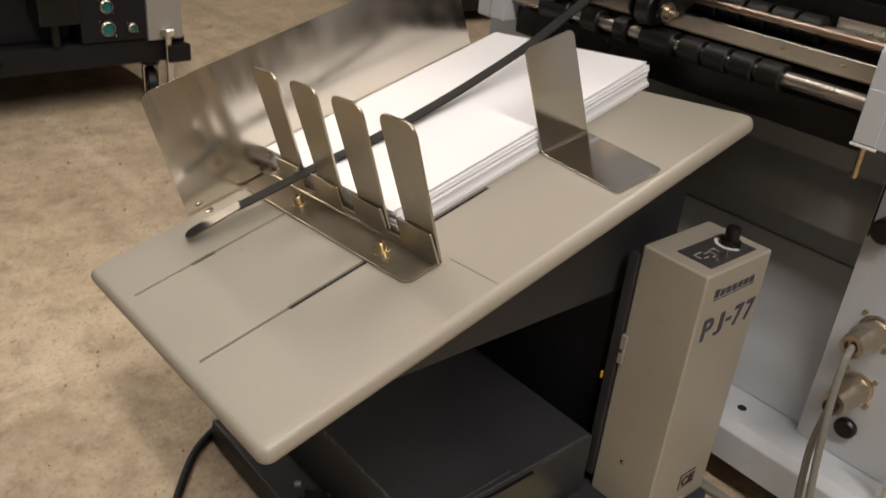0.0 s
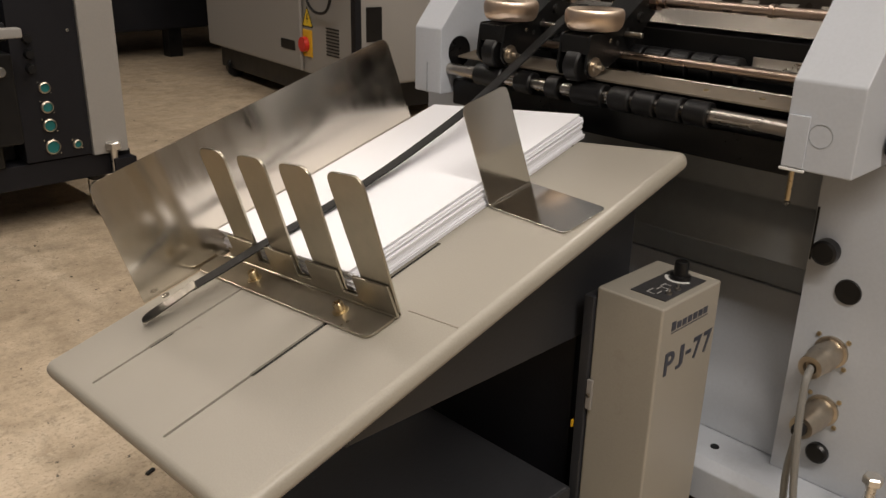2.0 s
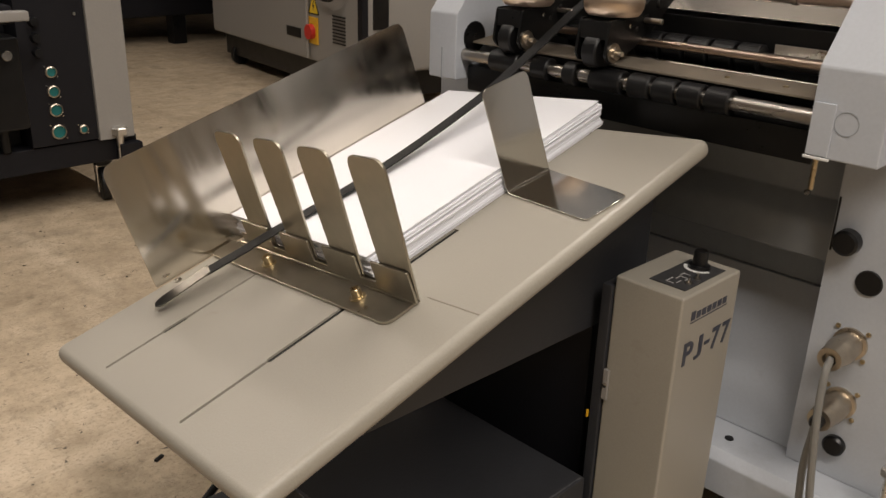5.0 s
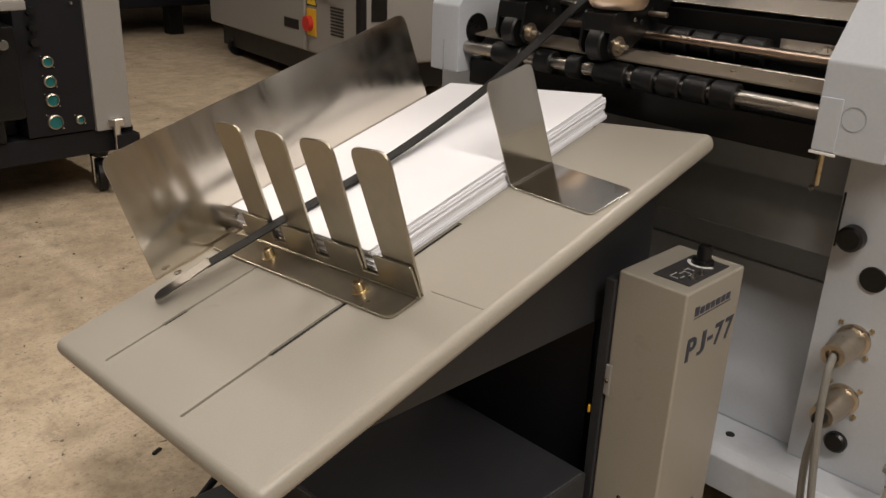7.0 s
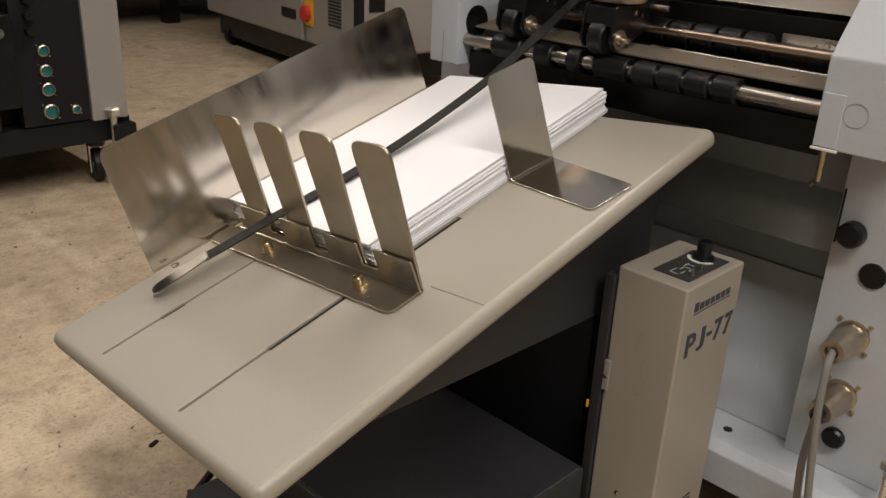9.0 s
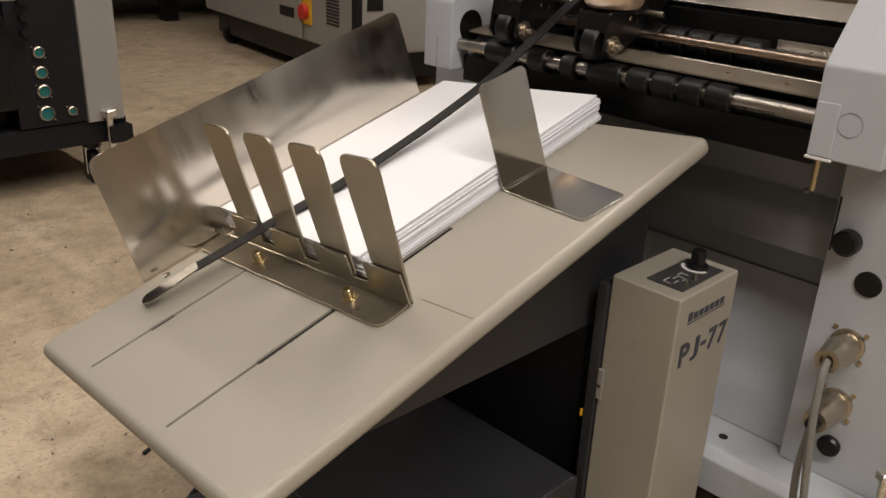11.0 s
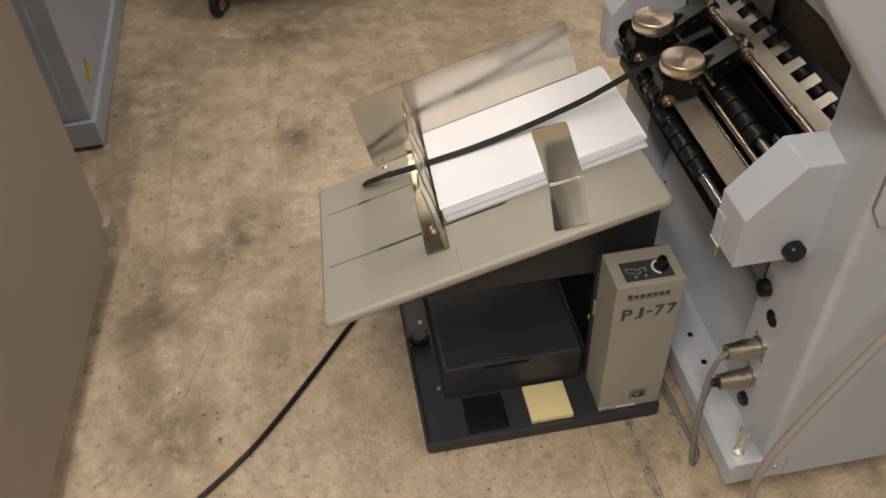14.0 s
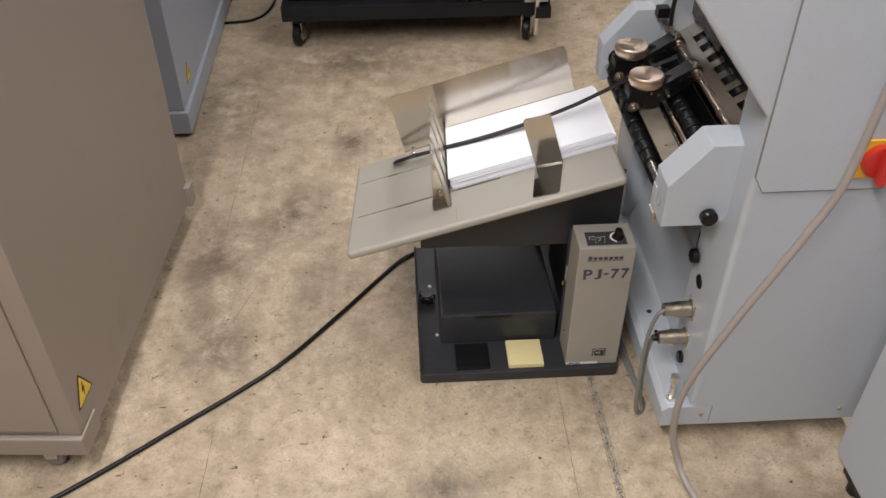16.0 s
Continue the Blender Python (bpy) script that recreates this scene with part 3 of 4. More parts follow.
part("latch_screw", turned([(0, 0), (0.003, 0), (0.003, 0.001), (0, 0.002)], 10, "-x", (0.3405, 0.094, 0.248)), M_STEEL, col)
part("cable_tag", box(0.3405, 0.3435, 0.113, 0.116, 0.195, 0.205, 0.001), M_ORANGE, col, "small yellow tag")
part("side_screw", turned([(0, 0), (0.003, 0), (0.003, 0.001), (0, 0.002)], 10, "-x", (0.345, 0.06, 0.10)), M_STEEL, col)
panel = part("control_panel", box(0.364, 0.450, 0.022, 0.067, 0.3852, 0.3864, 0.0004), M_PANEL, col, "dark grey control panel")
kn = part("speed_knob", turned([(0, 0), (0.0125, 0), (0.012, 0.004), (0.0085, 0.005), (0.008, 0.019), (0.007, 0.021), (0, 0.021)], 24, "z", (0.4335, 0.046, 0.3864)), M_BLACK, panel, "black pointer knob")
part("dial_mark", prism([(0.0175 * math.cos(a), 0.0175 * math.sin(a)) for a in [radians(100 + 15 * i) for i in range(11)]] + [(0.0135 * math.cos(a), 0.0135 * math.sin(a)) for a in [radians(250 - 15 * i) for i in range(11)]], 0.0004, "xy", 0), M_LABEL, panel, "white arc round the knob", pose(0.4335, 0.046, 0.3865))
for i, (a, b, w, h) in enumerate(((0.379, 0.060, 0.014, 0.0012), (0.379, 0.051, 0.0012, 0.010), (0.383, 0.049, 0.009, 0.0012), (0.393, 0.056, 0.010, 0.0012), (0.402, 0.048, 0.0012, 0.009), (0.405, 0.058, 0.010, 0.0012), (0.412, 0.050, 0.0012, 0.008), (0.395, 0.046, 0.006, 0.0012))):
    part("diagram_line", box(a - 0.008, a - 0.008 + w, b - 0.010, b - 0.010 + h, 0.3865, 0.3868), M_PRINT, panel, "white line of a printed diagram")
for a, b in ((0.384, 0.0300), (0.402, 0.0300)):
    part("toggle", turned([(0, 0), (0.0035, 0), (0.0035, 0.002), (0.0012, 0.003), (0.0012, 0.006), (0.0017, 0.007), (0, 0.007)], 12, "z", (a, b, 0.3864)), M_CHROME, panel, "small chrome toggle switch")


def glyph(letter, x0, x1, z0, z1, parent, label=""):
    """One letter of the built-in font, fitted to its place on the front of the column."""
    g = text_mesh(letter, 0.03, 0.0003, 1, 0.0007)
    lo = [min(v.co[k] for v in g.verts) for k in range(2)]
    hi = [max(v.co[k] for v in g.verts) for k in range(2)]
    for v in g.verts:
        v.co = Vector((x0 + (v.co.x - lo[0]) / (hi[0] - lo[0]) * (x1 - x0), 0.0115 - v.co.z, z0 + (v.co.y - lo[1]) / (hi[1] - lo[1]) * (z1 - z0)))
    return part("letter", g, M_INK, parent, label)


for letter, x0, x1, z0, z1 in (("P", 0.360, 0.3795, 0.299, 0.327), ("J", 0.384, 0.3995, 0.299, 0.327), ("-", 0.4045, 0.4155, 0.311, 0.3155), ("7", 0.420, 0.4375, 0.299, 0.327), ("7", 0.4425, 0.460, 0.299, 0.327)):
    glyph(letter, x0, x1, z0, z1, col, "dark blue letter of the model name PJ-77")
for i in range(7):
    w = 0.0085
    part("maker_mark", box(0.366 + i * 0.0112, 0.366 + i * 0.0112 + w, 0.0114, 0.0119, 0.353, 0.361 if i else 0.3635), M_INK, col, "dark blue bar of a maker's mark")
part("maker_line", box(0.366, 0.444, 0.0114, 0.0119, 0.3497, 0.3507), M_INK, col)
ce = part("mark_frame", box(0.405, 0.437, 0.0114, 0.0118, 0.058, 0.082), M_BLACK, col)
part("mark_ground", box(0.4068, 0.4352, 0.0110, 0.0113, 0.0598, 0.0802), M_BEIGE, ce)
part("mark_lettering", text_mesh("CE", 0.020, 0.0002, 1.1, 0.0011), M_BLACK, ce, "dark letters CE", Matrix.Translation((0.4082, 0.0106, 0.0628)) @ pose(0, 0, 0, 90))
part("base_label", box(0.347, 0.420, 0.0114, 0.0119, 0.0325, 0.0395), M_LABEL, col, "white printed label strip")
part("label_print", box(0.350, 0.380, 0.0110, 0.0113, 0.0345, 0.0380), M_INK, col)

# paper stack
STACK = thing("paper_stack", "stack of white printed-size sheets lying against the back stop", "paper stack", T)
rnd = random.Random(5)
sheet_mesh = None
NS, SH = 34, 0.0009
for i in range(NS):
    if sheet_mesh is None:
        first = part("sheet", prism(rounded([(0, 0), (0.374, 0), (0.374, 0.268), (0, 0.268)], 0.001, 1), SH * 0.76, "xy", 0), M_PAPER, STACK)
        sheet_mesh = first.data
        o = first
    else:
        o = again(first, STACK, Matrix())
    if i % 5 == 0:
        clump = (rnd.uniform(0, 0.0065), rnd.uniform(-0.0012, 0.0030), rnd.uniform(-0.25, 0.25))
    o.matrix_basis = pose(0.2325 + rnd.uniform(0, 0.0016) + clump[0], 0.1465 + rnd.uniform(0, 0.0014) + clump[1], 0.0005 + i * SH, 0, 0, clump[2] + rnd.uniform(-0.08, 0.08))


def top_sheet():
    tmp = bmesh.new()
    nu, nv = 30, 14
    rows = []
    for i in range(nu + 1):
        rows.append([tmp.verts.new((0.374 * i / nu, 0.268 * j / nv, 0.0012 * max(0, (i / nu - 0.8) / 0.2) ** 2 * (1 - j / nv) + 0.0009 * math.sin(i / nu * 3.1) * math.sin(j / nv * 3.1))) for j in range(nv + 1)])
    for i in range(nu):
        for j in range(nv):
            tmp.faces.new((rows[i][j], rows[i + 1][j], rows[i + 1][j + 1], rows[i][j + 1]))
    g = bmesh.ops.extrude_face_region(tmp, geom=tmp.faces[:])
    bmesh.ops.translate(tmp, vec=(0, 0, 0.0004), verts=[v for v in g["geom"] if isinstance(v, bmesh.types.BMVert)])
    return merge(bmesh.new(), tmp)


part("top_sheet", top_sheet(), M_PAPER, STACK, "slightly curled top sheet", pose(0.2335, 0.1475, 0.0009 + NS * SH))

# loose angle bracket
BRK = thing("angle_bracket", "polished stainless angle bracket holding the paper stack", "bracket", T @ pose(0.4275, 0.1445, 0.0006, 0, 0, -9.5))
part("foot", prism(rounded([(0.0, -0.128), (0.058, -0.128), (0.062, 0.0), (0.0, 0.0)], [0.008, 0.008, 0.0005, 0.0005]), 0.0016, "xy", 0, 0.0004), M_POLISHED, BRK)
part("fold", box(0.0005, 0.0615, -0.0022, 0.0022, 0.0002, 0.0040, 0.0015), M_POLISHED, BRK)
part("upright", prism(rounded([(0.0, 0.0), (0.062, 0.0), (0.062, 0.121), (0.0, 0.121)], [0.0005, 0.0005, 0.009, 0.009]), 0.0016, "xz", 0, 0.0004), M_POLISHED, BRK)

# hold-down strap
pts = [(0.148, 0.3355, 0.0205), (0.190, 0.3207, 0.0265), (0.232, 0.3035, 0.0345), (0.32, 0.292, 0.0375), (0.40, 0.285, 0.0425), (0.47, 0.279, 0.0500), (0.54, 0.272, 0.0605), (0.59, 0.271, 0.0695), (0.65, 0.270, 0.0815), (0.738, 0.268, 0.101)]
wp = [T @ Vector(p) for p in pts] + [Vector((0.592, 0.330, 0.662))]
sec = [(-0.0092, -0.0008), (0.0092, -0.0008), (0.0092, 0.0008), (-0.0092, 0.0008)]
strap = thing("hold_down_strap", "flat black flexible strap resting on the paper", "strap")
part("band", sweep(wp, sec), M_STRAP, strap)
tongue = [T @ Vector(p) for p in ((0.098, 0.353, 0.0100), (0.115, 0.347, 0.0138), (0.134, 0.3404, 0.0182), (0.152, 0.334, 0.0226))]
part("tongue", sweep(tongue, [(-0.0102, -0.0006), (0.0102, -0.0006), (0.0102, 0.0006), (-0.0102, 0.0006)]), M_DARKSTEEL, strap, "dark spring steel tongue")
part("tongue_tip", prism([(0.0102 * math.cos(radians(90 + 15 * i)), 0.0102 * math.sin(radians(90 + 15 * i))) for i in range(13)], 0.0012, "xy", -0.0006), M_DARKSTEEL, strap, "", T @ pose(0.0985, 0.3528, 0.0101, 0, -12, -19))

# pads on the base
solid("black_pad", box(0.086, 0.166, 0.010, 0.092, 0.0302, 0.0370, 0.002), M_RUBBER, "square black foam pad lying on the jogger base", "pad")
NOTE = thing("sticky_note_pad", "square pale yellow sticky note pad on the jogger base", "note pad")
nb = None
for i in range(5):
    b_ = box(0.2105, 0.2935, 0.0105, 0.0925, 0, 0.0020, 0.0003)
    if nb is None:
        nb = part("note_layer", b_, M_YELLOW, NOTE)
        nb.matrix_basis = pose(0, 0, 0.0302)
    else:
        b_.free()
        again(nb, NOTE, pose(rnd.uniform(-0.0004, 0.0004), rnd.uniform(-0.0004, 0.0004), 0.0302 + i * 0.0021))

# ---- folding machine ----
FM = thing("folding_machine", "pale blue-grey paper folding machine with feed rollers", "folding machine")
Y0, Y1, YI, YO = -0.197, 0.62, -0.035, 0.478
part("plinth", prism([(0.513, 0.05), (0.513, 0.098), (0.525, 0.110), (0.62, 0.110), (0.62, 0.05)], Y1 - Y0, "xz", Y0, 0.002), M_BLUE, FM, "pale blue plinth ledge")
part("plinth_foot", rod(0.02, 0.0, 0.05, 16, at=(0.56, -0.1, 0)), M_BLACK, FM)
part("plinth_foot", rod(0.02, 0.0, 0.05, 16, at=(0.56, 0.55, 0)), M_BLACK, FM)
part("plinth_foot", rod(0.02, 0.0, 0.05, 16, at=(0.9, -0.1, 0)), M_BLACK, FM)


def side_wall(y0, depth, soft_y):
    bm = prism([(0.573, 0.111), (0.573, 0.53), (0.573, 0.58), (0.573, 0.813), (0.466, 0.95), (0.40, 1.04), (0.40, 1.35), (0.96, 1.35), (0.96, 0.05), (0.621, 0.05), (0.621, 0.111)], depth, "xz", y0)
    bmesh.ops.recalc_face_normals(bm, faces=bm.faces)
    for v in bm.verts:
        if v.co.x < 0.61 and v.co.z > 0.55:
            v.co.x += abs(v.co.y - soft_y) * 0.166
    es = [e for e in bm.edges if all(abs(v.co.y - soft_y) < 1e-5 and v.co.x < 0.61 and v.co.z > 0.1 for v in e.verts) and abs(e.verts[0].co.z - e.verts[1].co.z) > 0.02]
    bmesh.ops.bevel(bm, geom=es, offset=0.012, segments=4, profile=0.5, affect="EDGES")
    return bm


near_wall = part("near_side_wall", side_wall(Y0, 0.157, Y0), M_BLUE, FM, "pale blue side wall")
part("far_side_wall", prism([(0.573, 0.111), (0.573, 0.70), (0.602, 0.74), (0.602, 1.35), (0.96, 1.35), (0.96, 0.05), (0.621, 0.05), (0.621, 0.111)], 0.14, "xz", YO + 0.002, 0.003), M_BLUE, FM, "pale blue side wall")
# upper panel is coloured darker than the lower one for the table's shade
part("recess_panel", prism([(0.640, 0.325), (0.640, 0.366), (0.588, 0.378), (0.588, 0.412), (0.592, 0.425), (0.612, 0.448), (0.612, 0.53), (0.68, 0.53), (0.68, 0.325)], 0.513, "xz", -0.038, 0.002), M_BLUESHADE, FM, "folded sheet panel, blue enamel darkened for shade")
part("lower_panel", prism([(0.592, 0.1105), (0.606, 0.150), (0.638, 0.324), (0.68, 0.324), (0.68, 0.1105)], 0.513, "xz", -0.038, 0.002), M_BLUE, FM, "pale blue sloping lower panel")
upper_door = part("upper_door", prism([(0.5945, 0.671), (0.577, 0.7025), (0.5745, 1.345), (0.955, 1.345), (0.955, 0.671)], 0.004, "xz", Y0 - 0.0045, 0.001), M_BLUE, FM, "pale blue upper door")
part("door_gasket", prism([(0.5938, 0.6692), (0.5754, 0.7020), (0.5728, 1.347), (0.957, 1.347), (0.957, 0.6692)], 0.0038, "xz", Y0 - 0.0030), M_CABLE, upper_door, "thin dark gasket line")
part("inner_wall", box(0.712, 0.732, YI - 0.002, YO, 0.55, 0.737), M_GUARD, FM, "brown tinted inner guard")
part("rear_body", box(0.734, 0.958, YI - 0.004, YO + 0.001, 0.055, 1.34, 0.004), M_BLUE, FM, "pale blue rear body")
part("upper_front", box(0.704, 0.7325, YI - 0.003, YO, 0.738, 1.34, 0.004), M_BLUE, FM, "pale blue upper front panel")
part("feeder_tray", box(0.488, 0.69, YI, YO, 0.515, 0.552, 0.003), M_BLACKMETAL, FM, "black feeder trough")


def side_cover(y0, y1):
    return prism([(0.463, 0.531), (0.463, 0.623), (0.533, 0.708), (0.600, 0.708), (0.586, 0.531)], y1 - y0, "xz", y0, 0.0025)


near_cover = part("near_side_cover", side_cover(-0.109, YI), M_BLUE, FM, "pale blue bevelled side cover")
part("catch", box(0.4600, 0.4628, -0.060, -0.037, 0.5335, 0.588, 0.001), M_BLUE, near_cover)
part("catch_edge", box(0.4596, 0.4625, -0.062, -0.035, 0.5295, 0.5325, 0.0008), M_LABEL, near_cover)
part("pressed_ring", turned([(0.0117, 0), (0.0123, 0), (0.0123, 0.0004), (0.0117, 0.0004), (0.0117, 0)], 28, "-x", (0.4629, -0.072, 0.570)), M_BLUESHADE, near_cover)
part("cover_pin", rod(0.0028, -0.036, 0, 10, at=(0.470, -0.046, 0.531)), M_GOLD, near_cover, "brass pin")
part("clamp_knob", turned([(0, 0), (0.006, 0), (0.006, 0.006), (0.0165, 0.004), (0.0165, 0.016), (0.014, 0.019), (0, 0.019)], 24, "-y", (0.548, -0.109, 0.558)), M_BLACK, near_cover, "round black knob")
far_cover = part("far_side_cover", side_cover(YO, 0.533), M_BLUE, FM, "pale blue bevelled side cover")
part("shaft_hole", turned([(0, 0), (0.022, 0), (0.022, 0.001), (0, 0.001)], 24, "-y", (0.50, YO, 0.590)), M_BLACK, far_cover)
part("cover_groove", box(0.4622, 0.4640, 0.505, 0.5065, 0.531, 0.575), M_BLUESHADE, far_cover)


def sleeves(parent, ranges, r, rin, x, z):
    for a, b in ranges:
        part("rubber_sleeve", turned([(rin, 0), (r - 0.0015, 0), (r, 0.0015), (r, b - a - 0.0015), (r - 0.0015, b - a), (rin, b - a)], 28, "y", (x, a, z)), M_RUBBER, parent, "black rubber sleeve")


front = part("front_roller", rod(0.0085, YI, YO, 24, "y", (0.481, 0, 0.567)), M_CHROME, FM, "polished steel feed roller")
sleeves(front, ((0.060, 0.0895), (0.0945, 0.124), (0.129, 0.1585), (0.1635, 0.193), (0.203, 0.250), (0.272, 0.292), (0.318, 0.345), (0.370, 0.42)), 0.0148, 0.008, 0.481, 0.567)
part("guide_plate", prism([(0.497, 0.5815), (0.540, 0.5875), (0.540, 0.5900), (0.497, 0.5840)], YO - YI, "xz", YI, 0.0004), M_GUIDE, FM, "worn steel guide plate")
for yy in (0.02, 0.09, 0.30):
    part("plate_screw", turned([(0, 0), (0.0032, 0), (0.003, 0.0015), (0, 0.002)], 10, "z", (0.518, yy, 0.5868)), M_GOLD, FM)
part("guide_rail", rod(0.003, YI, YO, 12, "y", (0.5435, 0, 0.5885)), M_CHROME, FM)
part("guide_shaft", rod(0.0050, YI, YO, 18, "y", (0.546, 0, 0.610)), M_BRONZE, FM, "polished guide shaft")
second = part("second_roller", rod(0.0085, YI, YO, 24, "y", (0.578, 0, 0.603)), M_CHROME, FM, "polished steel feed roller")
sleeves(second, ((0.080, 0.1085), (0.1135, 0.142), (0.147, 0.1755), (0.1805, 0.209), (0.214, 0.25), (0.29, 0.36)), 0.0175, 0.008, 0.578, 0.603)
part("trough_side", box(0.606, 0.610, YI, YO, 0.553, 0.640, 0.001), M_BLACKMETAL, FM)
part("pivot_shaft", rod(0.0065, YI, YO, 18, "y", (0.603, 0, 0.674)), M_BRONZE, FM, "bronze-coloured pivot shaft")
for yy in (0.06, 0.205, 0.34, 0.43):
    part("shaft_collar", turned([(0.006, 0), (0.0085, 0), (0.0085, 0.006), (0.006, 0.006)], 18, "y", (0.603, yy, 0.674)), M_BRONZE, FM)

# slotted inlet plate, tilted
SP = Matrix.Translation((0.630, 0, 0.643)) @ pose(0, 0, 0, 0, -33, 0)
sp = part("slotted_plate", box(0.0, 0.0318, YI, YO, 0, 0.0025, 0.0005), M_SLOTPLATE, FM, "bright slotted inlet plate", SP)
holes = [0.0005 + 0.0515 * k for k in range(0, 9)]
edges = [YI] + [e for h in holes for e in (h - 0.0140, h + 0.0140)] + [YO]
for a, b in zip(edges[::2], edges[1::2]):
    if b > a:
        part("slot_bar", box(0.0319, 0.061, a, b, 0, 0.0025, 0.0004), M_SLOTPLATE, sp)
for h in holes:
    part("inlet_roller", rod(0.0145, -0.0120, 0.0120, 18, "y", (0.047, h, -0.0100)), M_BLACK, sp, "small black roller")
part("plate_backing", box(0.0, 0.092, YI, YO, -0.035, -0.026), M_BLACKMETAL, sp)
part("smoked_flap", box(0.657, 0.661, 0.27, 0.465, 0.702, 0.84, 0.001), M_GUARD, FM, "brown smoked plastic flap")
part("front_strip", box(0.594, 0.5965, YI, 0.075, 0.606, 0.6205, 0.0006), M_ZINC, FM, "bright steel strip")


def feed_arm(yc):
    arm = part("feed_arm", prism([(0.466, 0.616), (0.466, 0.638), (0.524, 0.6415), (0.592, 0.686), (0.612, 0.683), (0.610, 0.658), (0.556, 0.615), (0.512, 0.596), (0.498, 0.600), (0.494, 0.616)], 0.040, "xz", yc - 0.020, 0.0015), M_BLACKMETAL, FM, "black steel feed arm")
    part("far_yoke", prism(rounded([(0.468, 0.640), (0.462, 0.598), (0.470, 0.588), (0.484, 0.588), (0.492, 0.600), (0.500, 0.640)], 0.006, 3), 0.0035, "xz", yc + 0.0201, 0.0006), M_BLACKMETAL, arm)
    for hx, hz in ((0.530, 0.626), (0.550, 0.640), (0.590, 0.668)):
        part("side_hole", rod(0.0032, 0, 0.0006, 12, "-y", (hx, yc - 0.0199, hz)), M_DARKSTEEL, arm)
    part("arm_slot", box(0.530, 0.575, yc - 0.004, yc + 0.004, 0.6585, 0.6645, 0.001), M_BLACK, arm)
    part("side_boss", turned([(0, 0), (0.007, 0), (0.006, 0.003), (0, 0.003)], 16, "-y", (0.575, yc - 0.020, 0.655)), M_BLACKMETAL, arm)
    part("yoke", prism(rounded([(0.468, 0.640), (0.462, 0.598), (0.470, 0.588), (0.484, 0.588), (0.492, 0.600), (0.500, 0.640)], 0.006, 3), 0.004, "xz", yc - 0.0235, 0.0006), M_BLACKMETAL, arm)
    wh = part("feed_wheel", turned([(0, 0), (0.019, 0), (0.021, 0.002), (0.021, 0.020), (0.019, 0.022), (0, 0.022)], 28, "y", (0.478, yc - 0.011, 0.601)), M_RUBBER, arm, "black rubber feed wheel")
    nut = part("wheel_nut", turned([(0, 0), (0.0120, 0), (0.0120, 0.002), (0.0078, 0.0022), (0.0078, 0.0065), (0.0032, 0.007), (0.0032, 0.014), (0, 0.014)], 18, "-y", (0.478, yc - 0.0235, 0.601)), M_CONN, wh, "bright hexagon nut and washer")
    part("weight_disc", turned([(0, 0), (0.031, 0), (0.0345, 0.004), (0.0368, 0.010), (0.0375, 0.017), (0.0368, 0.0225), (0.0345, 0.0255), (0, 0.0252)], 48, "z", (0.504, yc, 0.6425)), M_DISC, arm, "turned brass weight disc")
    part("disc_stem", rod(0.006, 0, 0.004, 12, at=(0.504, yc, 0.641)), M_STEEL, arm)
    part("arm_clamp", turned([(0.0066, 0), (0.0115, 0), (0.0115, 0.010), (0.0066, 0.010)], 20, "y", (0.603, yc - 0.030, 0.674)), M_BRONZE, arm, "bronze clamp collar")
    part("hub", rod(0.0165, -0.019, 0.019, 24, "y", (0.603, yc, 0.674)), M_BLACKMETAL, arm)
    cap = part("hub_cap", turned([(0, 0), (0.0105, 0), (0.0095, 0.004), (0.004, 0.0045), (0.004, 0.002), (0, 0.002)], 20, "z", (0.599, yc + 0.004, 0.6895)), M_BRONZE, arm, "bronze cap screw")
    part("cap_socket", rod(0.0042, 0, 0.0048, 6, "z", (0.599, yc + 0.004, 0.6895)), M_BLACK, cap)
    part("retaining_clip", box(0.487, 0.4885, yc - 0.016, yc + 0.016, 0.618, 0.640, 0.0004), M_BLACK, arm)
    cs = part("clamp_screw", turned([(0, 0), (0.004, 0), (0.004, 0.012), (0.0025, 0.012), (0, 0.010)], 12, "z", (0.596, yc - 0.024, 0.693)), M_STEEL, arm)
    part("lever_pin", rod(0.0035, 0, 0.026, 10, "-y", (0.545, yc - 0.0198, 0.636)), M_CHROME, arm, "bright lever pin")
    part("grub_screw", turned([(0, 0), (0.003, 0), (0.002, 0.0015), (0, 0.0015)], 10, "-y", (0.515, yc - 0.0198, 0.630)), M_STEEL, arm)
    part("warning_tab", box(0.492, 0.501, yc - 0.0206, yc - 0.0201, 0.642, 0.6462), M_RED, arm, "small red-orange tab")


feed_arm(0.246)
feed_arm(0.385)
part("air_tube", sweep([(0.60, 0.43, 0.69), (0.60, 0.432, 0.74), (0.607, 0.425, 0.80), (0.63, 0.41, 0.90), (0.66, 0.40, 1.02)], circle(0.005)), M_RUBBER, FM, "black air tube")
part("lever_block", box(0.572, 0.600, 0.445, 0.472, 0.70, 0.724, 0.002), M_BLACK, FM)

